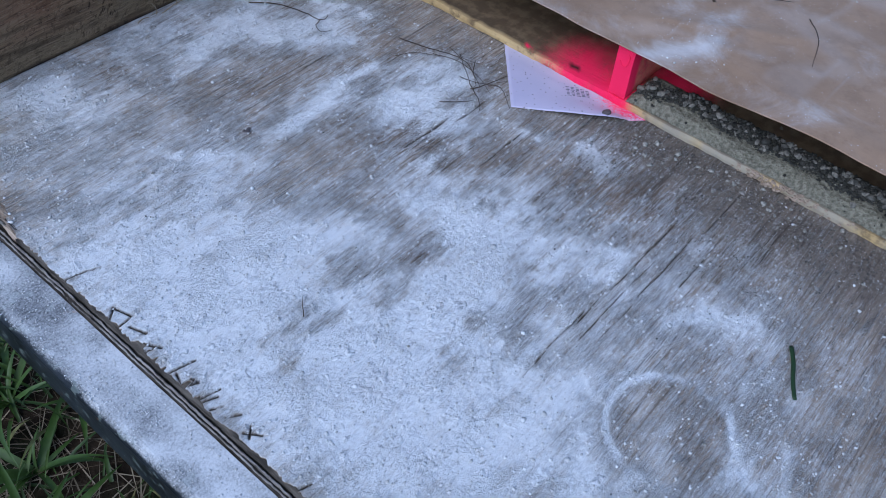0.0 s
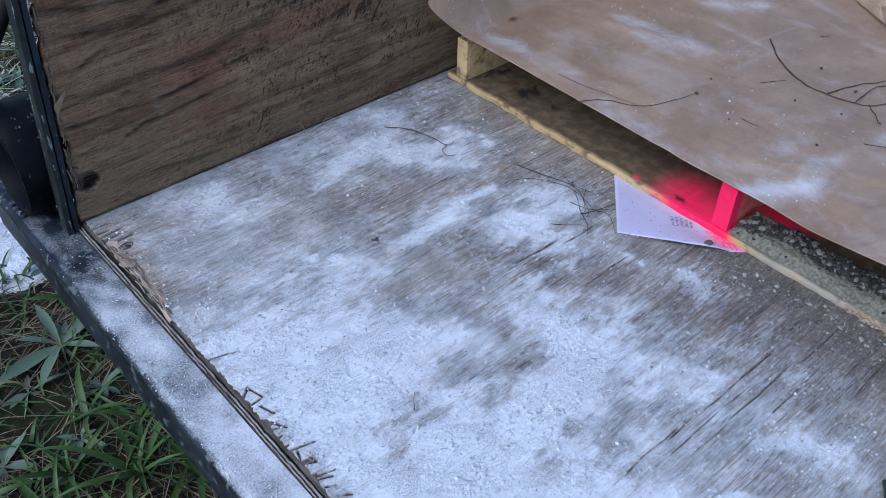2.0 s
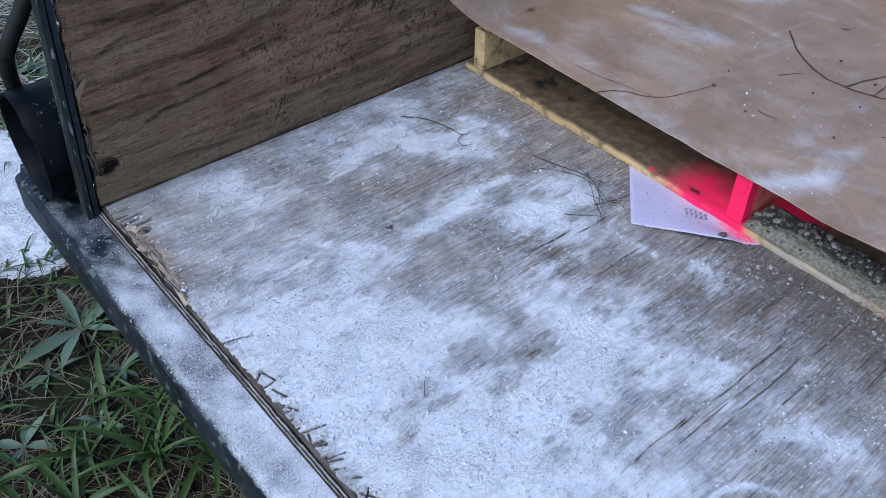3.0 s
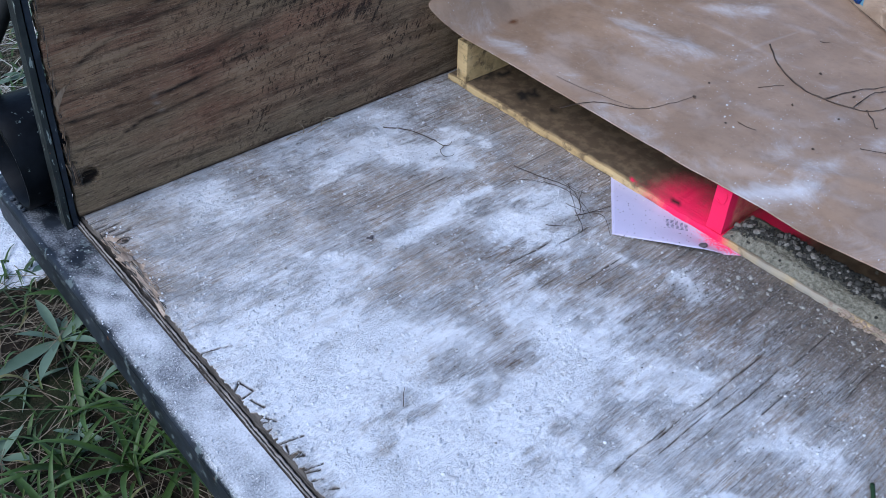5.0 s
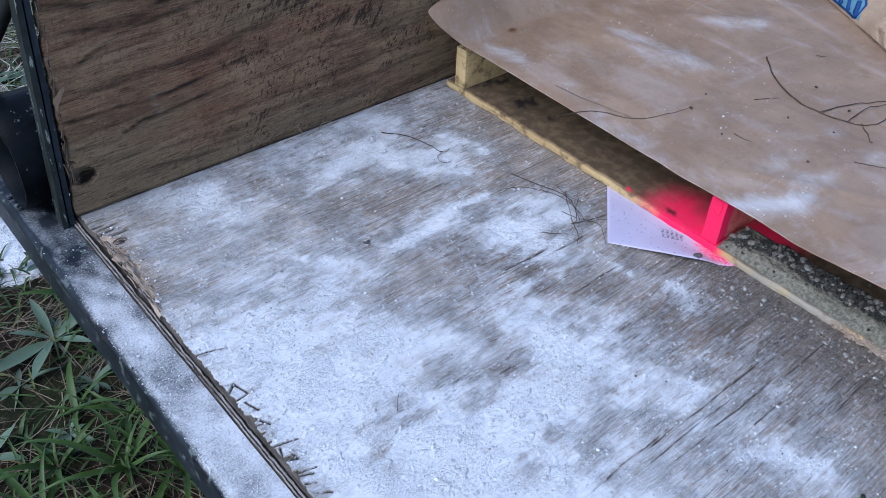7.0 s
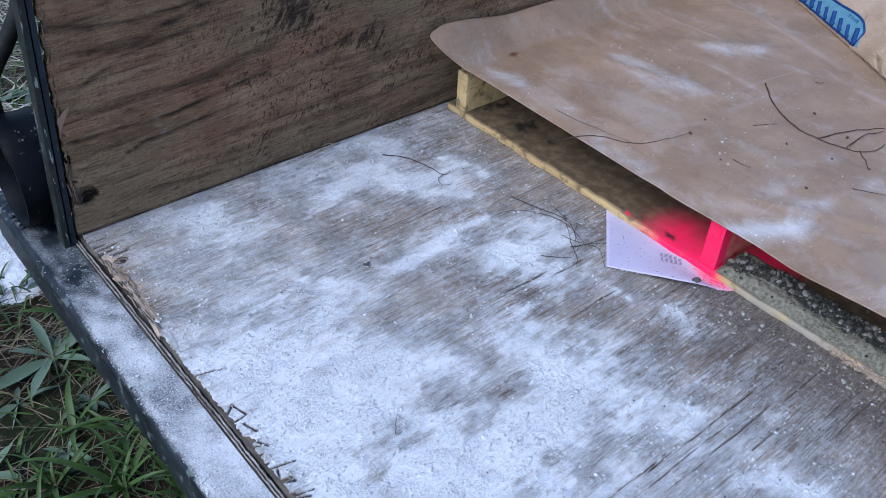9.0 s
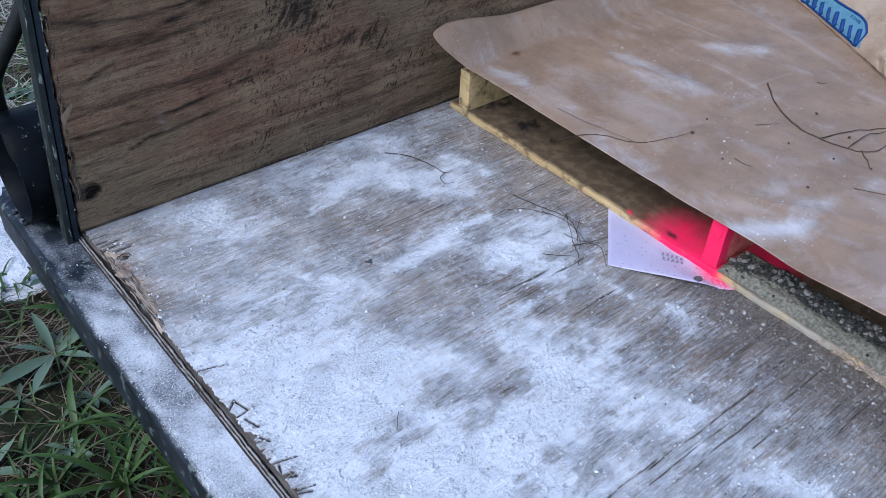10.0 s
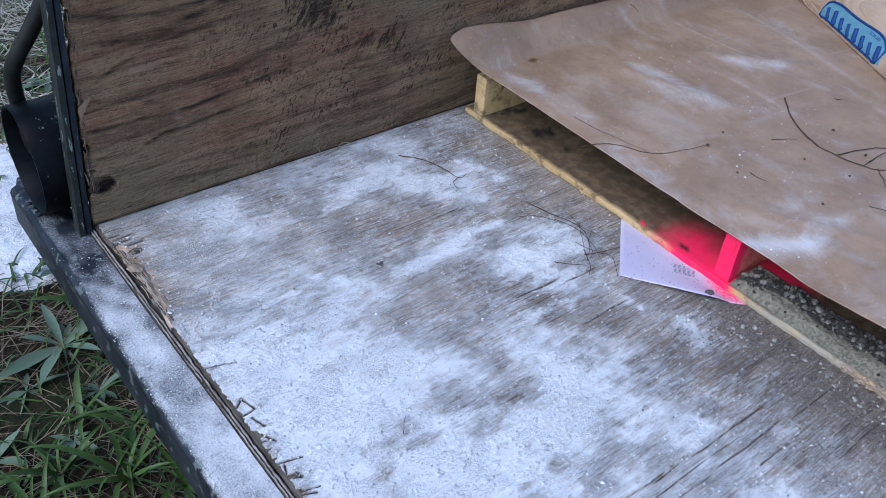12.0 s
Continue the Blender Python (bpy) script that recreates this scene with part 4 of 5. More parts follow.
steel_part("corner_post", leaning(bm_box((-0.036, -0.004, -0.0145), (-0.0240, 0.030, 0.62), 0.0012, 20, 0.0008)), label="weathered grey-green steel corner post with pale chips", material=WORN_PAINT)
steel_part("corner_strip", leaning(bm_box((-0.0205, 0.001, -0.0145), (-0.0090, 0.026, 0.62), 0.0012, 16, 0.0008)), label="chipped dark steel strip", material=WORN_DARK)
steel_part("corner_web", leaning(bm_box((-0.0285, 0.016, -0.0145), (-0.0045, 0.028, 0.62), 0.001, 8, 0.0005)))


def steel_ring():
    """A short length of wide pipe, standing on its side upon the rail."""
    bm = bmesh.new()
    cy, cz, r = 0.150, 0.1055, 0.120
    sides = 64
    section = [(-0.078, r - 0.001), (-0.077, r), (-0.03, r), (0.06, r), (0.13, r), (0.13, r - 0.007), (0.0, r - 0.007), (-0.077, r - 0.007), (-0.078, r - 0.006)]
    rows = []
    for k in range(sides):
        a = 2 * math.pi * k / sides
        rows.append([bm.verts.new((x, cy + q * math.cos(a), cz + q * math.sin(a))) for x, q in section])
    n = len(section)
    for k in range(sides):
        a, b = rows[k], rows[(k + 1) % sides]
        for j in range(n):
            bm.faces.new((a[j], b[j], b[(j + 1) % n], a[(j + 1) % n]))
    me = bm_mesh("pipe_ring", bm, BLACK, True)
    a = me.attributes.new("dust", "FLOAT", "POINT")
    a.data.foreach_set("value", [0.0] * len(me.vertices))
    pipe = part("pipe_ring", me, trailer, "short wide black steel pipe open at the end")
    rnd = random.Random(3)
    spots = [(-0.079 + rnd.uniform(-0.006, 0.01), cy + rnd.uniform(-0.035, 0.03), -0.013) for _ in range(14)]
    v, f = lumps(spots, [rnd.uniform(0.003, 0.007) for _ in spots], 4)
    part("weld", raw_mesh("weld", v, f, STEEL), pipe)


steel_ring()
steel_part("side_rail", bm_box((-0.015, 0.020, -0.10), (2.62, 0.060, -0.02), 0.003))
for x in (0.55, 1.35, 2.15):
    steel_part("cross_member", bm_box((x, -1.72, -0.09), (x + 0.05, 0.020, -0.0185), 0.003))


def wheel():
    """The trailer's wheel, out of sight below the deck."""
    for y in (-0.16, -1.5):
        bm = bmesh.new()
        prof = [(0.14, -0.06), (0.19, -0.085), (0.26, -0.08), (0.28, -0.06), (0.28, 0.06), (0.26, 0.08), (0.19, 0.085), (0.14, 0.06)]
        rows = []
        for k in range(40):
            a = 2 * math.pi * k / 40
            rows.append([bm.verts.new((1.4 + r * math.cos(a), y + w, -0.29 + r * math.sin(a))) for r, w in prof])
        for k in range(40):
            a, b = rows[k], rows[(k + 1) % 40]
            for j in range(len(prof)):
                bm.faces.new((a[j], b[j], b[(j + 1) % len(prof)], a[(j + 1) % len(prof)]))
        part("tyre", bm_mesh("tyre", bm, STEEL, True), trailer)
    v, f = sweep([(1.4, -1.58, -0.29), (1.4, -0.8, -0.29), (1.4, -0.08, -0.29)], 0.03, sides=16)
    part("axle", raw_mesh("axle", v, f, STEEL), trailer)
    for y in (-1.3, -0.4):
        part("spring_block", bm_mesh("spring_block", bm_box((1.36, y - 0.03, -0.28), (1.44, y + 0.03, -0.088), 0.004), STEEL), trailer)


wheel()


# ---- powder that stands up from the deck ----
def powder_layer():
    x = np.arange(0.0, 1.0, 0.0027)
    y = np.arange(-1.62, -0.004, 0.0027)
    yy, xx = np.meshgrid(y, x, indexing="ij")
    t = thick_at(xx, yy)
    lip = edge_of(yy, 0.006, 0.010, 40)
    t = t - 2 * step(0.006, 0.0, xx - lip)
    # the splits at the edge stay open
    for x0, x1, y0, w in CRACKS:
        if x1 < 0.075:
            t = t - 1.2 * step(x1 + 0.004, x1 - 0.010, xx) * step(x0 - 0.01, x0, xx) * np.exp(-((yy - y0 - 0.006 * (soft_noise(xx * 16, xx * 0, int(-y0 * 1000)) - 0.5)) / (1.3 * w)) ** 2)
    t = t - 1.6 * notch_at(xx, yy)
    h = 0.0030 * np.clip((t - 1.02) / 0.5, -0.4, 1) + 0.0026 * (cloud(xx * 120, yy * 120, 151) - 0.5) * step(0.95, 1.1, t) + 0.0020 * (cloud(xx * 30, yy * 50, 152) - 0.5) * step(0.78, 1.02, t)
    cell = np.maximum(np.maximum(t[:-1, :-1], t[1:, :-1]), np.maximum(t[:-1, 1:], t[1:, 1:]))
    me = grid_mesh("white_powder", np.stack([xx, yy, h - 0.0004], -1), PUFF, keep=cell[:, :] > 0.97)
    me.flip_normals()
    thing("white_powder", "drifts of white powder spilled over the plywood deck", "powder", kind="stuff", me=me)


powder_layer()


def crumbs():
    rng = np.random.RandomState(8)
    x, y = rng.uniform(0.01, 1.0, 34000), rng.uniform(-1.6, -0.01, 34000)
    d = dust_at(x, y)
    keep = rng.uniform(0, 1, len(x)) < 0.055 + 0.42 * step(0.2, 0.6, d)
    x, y, d = x[keep], y[keep], d[keep]
    s = 0.0008 + 0.0019 * rng.uniform(0, 1, len(x)) ** 3 + 0.0012 * (rng.uniform(0, 1, len(x)) > 0.955)
    v, f = lumps(np.stack([x, y, s * 0.5 + 0.0008 * step(0.65, 0.9, d)], 1), s, 9)
    thing("powder_crumbs", "tiny white crumbs scattered over the plywood deck", "crumbs", kind="stuff", me=raw_mesh("powder_crumbs", v, f, PALE))
    x, y = rng.uniform(0.02, 1.0, 1500), rng.uniform(-1.6, -0.02, 1500)
    keep = cloud(x * 6, y * 6, 155) > rng.uniform(0.30, 0.72, len(x))
    x, y = x[keep], y[keep]
    s = 0.0005 + 0.0009 * rng.uniform(0, 1, len(x)) ** 3
    v, f = lumps(np.stack([x, y, s * 0.6 + 0.001], 1), s, 11)
    thing("soil_specks", "tiny dark grains of soil scattered over the deck", "soil", kind="stuff", me=raw_mesh("soil_specks", v, f, GRIT, False))
    x, y = rng.uniform(-0.098, -0.02, 4600), rng.uniform(-1.3, 0.0, 4600)
    keep = rng.uniform(0, 1, len(x)) < 0.15 + 0.6 * step(-0.1, -0.4, y)
    x, y = x[keep], y[keep]
    s = 0.0005 + 0.0014 * rng.uniform(0, 1, len(x)) ** 3.5
    v, f = lumps(np.stack([x, y, -0.0148 + s * 0.5], 1), s, 10)
    thing("rail_crumbs", "tiny white crumbs lying on the steel rail", "crumbs", kind="stuff", me=raw_mesh("rail_crumbs", v, f, PALE))


crumbs()


# ---- the pallet ----
pallet = thing("wooden_pallet", "pale wooden pallet partly sprayed fluorescent pink", "pallet", (1.0, -0.7, 0.001))


def pallet_piece(name, lo, hi, dirty, label=""):
    """A board of the pallet, in world places, with dirty patches, inner brown and pink where they lie."""
    lo, hi = np.array(lo, float), np.array(hi, float)
    n = np.maximum(2, np.minimum(160, ((hi - lo) / 0.012).astype(int)))
    bm = bmesh.new()
    made = {}

    def at(i, j, k):
        key = (i, j, k)
        if key not in made:
            c = lo + (hi - lo) * np.array([i / n[0], j / n[1], k / n[2]])
            for a in range(3):
                others = sum(q in (0, n[b]) for b, q in enumerate(key) if b != a)
                if key[a] in (0, n[a]) and others:
                    c[a] += 0.0012 if key[a] == 0 else -0.0012
            w = (0.0032 if name == "bottom_board" else 0.002) * (np.array([float(soft_noise(c[1] * 14 + s, c[0] * 14 + c[2] * 20, 160 + s)) for s in (0, 5, 9)]) - 0.5)
            if name == "bottom_board":
                w = w + np.array([0.002, 0.0, 0.002]) * (float(soft_noise(c[1] * 75, c[2] * 60, 168)) - 0.5)
            made[key] = bm.verts.new(tuple(c + w - np.array(pallet.location)))
        return made[key]

    for axis in range(3):
        a, b = [q for q in range(3) if q != axis]
        for side in (0, n[axis]):
            for i in range(n[a]):
                for j in range(n[b]):
                    quad = []
                    for p, q in ((i, j), (i + 1, j), (i + 1, j + 1), (i, j + 1)):
                        key = [0, 0, 0]
                        key[axis], key[a], key[b] = side, p, q
                        quad.append(at(*key))
                    bm.faces.new(quad)
    me = bm_mesh(name, bm, PALLET)
    co = np.array([v.co for v in me.vertices]) + np.array(pallet.location)
    x, y, z = co.T
    # the bottom board turns dark brown just behind its front edge
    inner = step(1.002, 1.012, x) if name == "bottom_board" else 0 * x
    dirty_or_inner = np.clip(inner * (0.95 + 0.3 * (cloud(x * 20, y * 20, 171) - 0.5)) + dirty * cloud(x * 30 + z * 30, y * 30, 172), 0, 1)
    d = np.hypot((x - 1.0) * 0.55, np.where(y > -0.885, (y + 0.880) * 0.62, (y + 0.880) * 1.5))
    pink = np.clip(1.05 - d / 0.085 - 1.2 * step(1.07, 1.15, x), 0, 1)
    if name == "stringer" and lo[1] < -0.8 < -0.5:
        # full pink on the end; weaker behind it, painting the sides as shaded
        pink = np.clip(1.1 - (x - 1.003) / 0.055, 0.48, 1) * step(1.25, 1.10, x)
    else:
        pink = np.maximum(pink, 0.66 * np.exp(-((y + 0.80) / 0.125) ** 2) * step(1.26, 1.04, x) * (0.7 + 0.6 * cloud(x * 25, y * 25, 178)))
        pink = np.maximum(pink, 0.62 * step(1.09, 1.12, x) * step(1.42, 1.2, x) * np.exp(-((y + 0.95) / 0.10) ** 2))
        pink = np.maximum(pink, 0.7 * np.exp(-((y + 0.655) / 0.012) ** 2 - ((x - 1.012) / 0.008) ** 2))
    pink = pink * (lo[1] < -0.5)
    black = step(0.62, 0.74, cloud(x * 24, y * 24, 175)) * step(1.02, 1.05, x) * (y > -0.35)
    black = np.maximum(black, step(0.35, 0.65, np.exp(-(((x - 1.026) / 0.012) ** 2 + ((y + 0.765) / 0.032) ** 2)) * 1.7 * cloud(x * 40, y * 40, 177)))
    for key, value in (("dirty_or_inner", dirty_or_inner), ("pink", pink), ("bleach", 0.9 * step(-0.93, -0.99, y) * step(0.25, 0.5, cloud(x * 14, y * 14, 179))), ("black", black * (name == "bottom_board"))):
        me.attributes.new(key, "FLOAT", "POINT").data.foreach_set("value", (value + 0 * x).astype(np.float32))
    return part(name, me, pallet, label)


bottom = pallet_piece("bottom_board", (1.000, -1.70, 0.001), (1.42, -0.028, 0.019), 0.35, "brown bottom board with pale edge and sprayed pink patch")
for y, label in ((-0.058, ""), (-0.861, "fluorescent pink sprayed stringer"), (-1.62, "")):
    pallet_piece("stringer", (1.002, y - 0.040, 0.0195), (2.05, y, 0.131), 0.15, label)
for x in (1.10, 1.32, 1.54, 1.76, 1.95):
    pallet_piece("top_board", (x, -1.70, 0.1315), (x + 0.10, -0.105, 0.1395), 0.5)


def paint_run():
    """A curl of paint run down the sprayed stringer end."""
    v, f = sweep([(1.0012, -0.872, 0.100), (1.0006, -0.880, 0.092), (1.0004, -0.888, 0.096), (1.0004, -0.892, 0.112), (1.0006, -0.888, 0.122)], 0.0011, 0.6, 6)
    me = raw_mesh("paint_run", [Vector(q) - pallet.location for q in v], f, PALLET)
    me.attributes.new("pink", "FLOAT", "POINT").data.foreach_set("value", [1.0] * len(me.vertices))
    part("paint_run", me, pallet, "run of fluorescent pink paint")


paint_run()


def chipped_edge():
    """Raw chewed wood along the edge of the bottom board."""
    rng = np.random.RandomState(12)
    n = 260
    y = np.where(rng.uniform(0, 1, n) < 0.7, rng.uniform(-1.30, -1.18, n), rng.uniform(-1.40, -1.15, n))
    x, z = 0.9995 + rng.uniform(-0.004, 0.004, n), rng.uniform(0.003, 0.019, n)
    v, f = lumps(np.stack([x, y, z], 1) - np.array(pallet.location), rng.uniform(0.0012, 0.0042, n), 13)
    part("broken_edge", raw_mesh("broken_edge", v, f, PLY_TAN, False), bottom, "chewed pale broken wood")


chipped_edge()


# ---- sand and gravel heaped inside the pallet ----
def heap_height(x, y):
    rise = (0.019 * step(0.993, 1.030, x) - 0.021 * step(1.090, 1.130, x)) * (0.7 + 0.6 * cloud(x * 9, y * 7, 181))
    lumpy = 0.010 * (cloud(x * 34, y * 34, 183) - 0.5) * step(1.0, 1.02, x)
    return 0.018 + (rise + lumpy) * step(-0.890, -0.935, y) * step(-1.62, -1.5, y) + 0.004 * (cloud(x * 90, y * 90, 182) - 0.5)


def gravel_heap():
    x = np.linspace(1.003, 1.16, 60)
    y = np.linspace(-1.60, -0.905, 150)
    yy, xx = np.meshgrid(y, x, indexing="ij")
    me = grid_mesh("sand_heap", np.stack([xx, yy, heap_height(xx, yy)], -1), SAND)
    me.flip_normals()
    thing("sand_heap", "grey-green sand heaped inside the pallet", "sand", kind="stuff", me=me)
    rng = np.random.RandomState(14)

    def spread(count, first, full, least, most, power, seed):
        x, y = rng.uniform(1.008, 1.128, count), rng.uniform(-1.58, -0.912, count)
        wander = x + 0.022 * step(-1.02, -0.94, y) + 0.030 * (cloud(x * 12, y * 12, 185) - 0.5) + 0.02 * (cloud(x * 40, y * 40, 186) - 0.5)
        keep = rng.uniform(0, 1, count) < 0.012 + 0.99 * step(first, full, wander) * step(1.110, 1.084, wander)
        x, y = x[keep], y[keep]
        size = least + most * rng.uniform(0, 1, len(x)) ** power
        return lumps(np.stack([x, y, heap_height(x, y) + size * 0.6], 1), size, seed)

    v, f = spread(15000, 1.038, 1.056, 0.0013, 0.0026, 1.6, 15)
    thing("fine_gravel", "dark fine grit lying on the sand in the pallet", "gravel", kind="stuff", me=raw_mesh("fine_gravel", v, f, GRIT, False))
    v, f = spread(1150, 1.044, 1.060, 0.0026, 0.0052, 2.0, 19)
    thing("gravel", "grey gravel lying on the sand in the pallet", "gravel", kind="stuff", me=raw_mesh("gravel", v, f, GRAVEL, False))


gravel_heap()


def pebbles():
    rng = np.random.RandomState(16)
    shapes = []
    for k in range(6):
        v, f = lumps([(0, 0, 0)], [1.0], 30 + k, 2)
        shapes.append(raw_mesh("pebble", v * np.array([1, 1, 0.9]), f, PEBBLE))
    spots = [(0.95, -0.969, 0.004), (0.917, -0.986, 0.005), (0.938, -0.996, 0.006), (0.957, -1.012, 0.007), (0.91, -1.011, 0.005), (0.893, -1.033, 0.006), (0.958, -1.057, 0.007), (0.963, -1.126, 0.005),
             (0.982, -1.149, 0.004), (0.96, -1.175, 0.006), (0.961, -1.162, 0.004), (0.95, -1.197, 0.005), (0.918, -1.154, 0.004), (0.953, -1.239, 0.005), (0.988, -1.222, 0.004), (0.939, -1.268, 0.004),
             (0.955, -1.103, 0.004), (0.901, -0.875, 0.0035), (0.93, -0.899, 0.004), (0.882, -1.066, 0.003), (0.943, -1.061, 0.004), (0.944, -1.254, 0.005), (0.956, -1.085, 0.003), (0.976, -1.284, 0.004),
             (0.952, -1.29, 0.0032), (0.967, -1.305, 0.0036), (0.991, -1.376, 0.0048), (0.949, -1.39, 0.0044), (0.895, -1.454, 0.0032), (0.964, -1.14, 0.0032), (0.949, -1.081, 0.0024)]
    for k in range(90):
        y = -0.94 - 0.46 * rng.uniform(0, 1) ** 0.9
        x = 0.992 - 0.11 * abs(rng.normal(0, 0.8))
        spots.append((x, y, 0.0016 + 0.0022 * rng.uniform(0, 1) ** 2.6))
    for k in range(26):
        spots.append((rng.uniform(0.1, 0.95), rng.uniform(-1.5, -0.1), rng.uniform(0.0015, 0.0028)))
    for k, (x, y, s) in enumerate(spots):
        ob = thing("pebble", "small rough grey pebble lying on the deck", "pebble", (x, y, s * 0.45), group="pebbles on the deck", me=shapes[k % 6])
        ob.scale = (s, s, s)
        ob.rotation_euler = (0, 0, rng.uniform(0, 6))
    n = 2600
    x, y = 0.995 - 0.22 * np.abs(rng.normal(0, 0.6, n)), rng.uniform(-1.5, -0.90, n)
    s = 0.0006 + 0.0014 * rng.uniform(0, 1, n) ** 2
    v, f = lumps(np.stack([x, y, s * 0.5], 1), s, 21)
    thing("spilled_grit", "fine grey grit spilled on the deck beside the pallet", "grit", kind="stuff", me=raw_mesh("spilled_grit", v, f, GRAVEL, False))


pebbles()


# ---- the brown paper over the pallet ----
def sheet_z(x, y):
    z = 0.1535 + 0.004 * np.sin(4.3 * y + 1.5 * x) + 0.006 * (cloud(x * 3, y * 3, 191) - 0.5)
    near = step(1.12, 0.97, x)
    z = z + near * (-0.002 - 0.006 * step(-0.45, -0.68, y) - 0.007 * np.exp(-((y + 1.06) / 0.07) ** 2) + 0.006 * np.exp(-((y + 1.26) / 0.08) ** 2) + 0.004 * np.exp(-((y + 0.28) / 0.15) ** 2))
    for x0, y0, x1, y1, h in ((0.98, -0.70, 1.30, -1.20, 0.006), (1.30, -0.22, 1.46, -0.62, 0.005), (1.06, -0.20, 1.12, -0.60, 0.003), (1.10, -0.95, 1.50, -1.02, 0.005), (1.60, -0.30, 1.85, -0.56, 0.006), (1.20, -0.60, 1.34, -0.98, 0.003)):
        d, along = to_segment(x + 0.015 * (cloud(x * 8, y * 8, 197) - 0.5), y, x0, y0, x1, y1)
        z = z + h * np.exp(-d / 0.022) * np.sin(np.pi * np.clip(along, 0, 1)) ** 0.5
    up = step(-0.115, -0.014, y)
    return z + up * (0.058 + 0.030 * step(1.25, 0.98, x) - 0.03 * step(1.3, 2.2, x)) 


def kraft_sheet():
    v = np.concatenate([np.linspace(-1.72, -0.12, 150), np.linspace(-0.115, -0.012, 34)])
    u = np.linspace(0, 1, 150) ** 1.2
    edge = 0.985 + 0.010 * (cloud(v * 5, v * 0, 193) - 0.5) - 0.062 * step(-0.115, -0.035, v)
    # the corner by the wall is rounded
    edge = edge + 0.055 * step(-0.045, -0.012, v) ** 3
    x = edge[:, None] + u[None, :] * (2.55 - edge[:, None])
    y = np.repeat(v[:, None], len(u), 1)
    z = sheet_z(x, y)
    dust = 0.16 + 0.5 * (cloud(x * 5 + y * 4, y * 7 - x * 5, 199) - 0.42)
    for x0, y0, x1, y1, r, s in ((1.00, -0.93, 1.07, -0.98, 0.026, 1.3), (1.04, -0.92, 1.12, -0.99, 0.02, 0.9), (1.01, -0.03, 1.05, -0.09, 0.03, 0.35), (1.37, -0.29, 1.42, -0.53, 0.022, 0.75),
                                 (1.33, -0.39, 1.40, -0.52, 0.03, 0.6), (1.63, -0.38, 1.75, -0.48, 0.03, 0.6), (1.01, -0.53, 1.02, -0.66, 0.025, 0.6), (1.0, -0.72, 1.02, -0.94, 0.02, 0.5),
                                 (1.09, -0.96, 1.39, -1.02, 0.02, 0.6), (1.02, -1.13, 1.04, -1.22, 0.04, 0.6), (1.20, -0.89, 1.39, -0.89, 0.03, 0.45), (1.03, -0.15, 1.06, -0.38, 0.022, 0.6)):
        d, _ = to_segment(x + 0.03 * (cloud(x * 12, y * 12, 195) - 0.5), y + 0.03 * (cloud(x * 12, y * 12, 196) - 0.5), x0, y0, x1, y1)
        dust = np.maximum(dust, 0.22 + 0.62 * s * np.exp(-(d / (1.5 * r)) ** 1.5))
    spot = 1.2 * np.exp(-(((x - 1.147) / 0.014) ** 2 + ((y + 0.113) / 0.008) ** 2) ** 2)
    me = grid_mesh("kraft_paper_sheet", np.stack([x, y, z], -1), KRAFT, {"dust": dust, "spot": np.clip(spot, 0, 1)})
    me.flip_normals()
    ob = thing("kraft_paper_sheet", "brown kraft paper sheet smeared with white powder over the pallet", "paper sheet", me=me)
    s = ob.modifiers.new("thickness", "SOLIDIFY")
    s.thickness, s.offset = 0.0016, -1


kraft_sheet()


def sheet_crumbs():
    rng = np.random.RandomState(41)
    spots = [(1.06, -0.95, 0.05, 60), (1.45, -0.62, 0.07, 60), (1.28, -0.80, 0.09, 50), (1.40, -0.30, 0.06, 40), (1.15, -0.60, 0.10, 40), (1.05, -0.30, 0.08, 30), (1.30, -1.05, 0.10, 40)]
    xy = np.concatenate([np.stack([rng.normal(x, r, n), rng.normal(y, r, n)], 1) for x, y, r, n in spots])
    xy = xy[(xy[:, 0] > 1.0) & (xy[:, 1] < -0.13)]
    s = 0.0006 + 0.0022 * rng.uniform(0, 1, len(xy)) ** 5
    v, f = lumps(np.column_stack([xy, sheet_z(xy[:, 0], xy[:, 1]) + 0.4 * s]), s, 42)
    thing("sheet_crumbs", "tiny white crumbs scattered over the kraft paper", "crumbs", kind="stuff", me=raw_mesh("sheet_crumbs", v, f, PALE))


sheet_crumbs()


# ---- the paper sack ----
BLUE = plain_material("blue_print", (0.10, 0.235, 0.32), (0.13, 0.28, 0.37), 40, 0.6, 0.0005)
NAVY = plain_material("navy_print", (0.008, 0.04, 0.15), (0.012, 0.05, 0.19), 40, 0.6, 0.0005)


def sack_kraft():
    m = Nodes("sack_paper", 0.7, specular=0.25)
    a = m.noise(m.where, 9, 5, 0.6)
    c = m.mix(m.between(a, 0.35, 0.65), (0.33, 0.235, 0.16), (0.43, 0.32, 0.225))
    m.relief(m.noise(m.stretch((6, 14, 10)), 1.0, 3, 0.5, 1.5), 0.03)
    return m.done(c)


SACK = sack_kraft()
sack = thing("paper_sack", "full brown paper sack with blue label on the kraft paper", "sack", (2.25, -0.64, 0.160))
sack.rotation_euler = (0, 0, radians(58.5))


def sack_shape(u, v):
    """u, v from -1 to 1 over the lying sack; half its length and width are 0.36 and 0.24."""
    fall = np.clip(1 - np.abs(u) ** 3.2, 0, 1) ** 0.5 * np.clip(1 - np.abs(v) ** 3.2, 0, 1) ** 0.5
    return 0.135 * fall + 0.008 * (cloud(u * 4, v * 4, 201) - 0.5) * fall


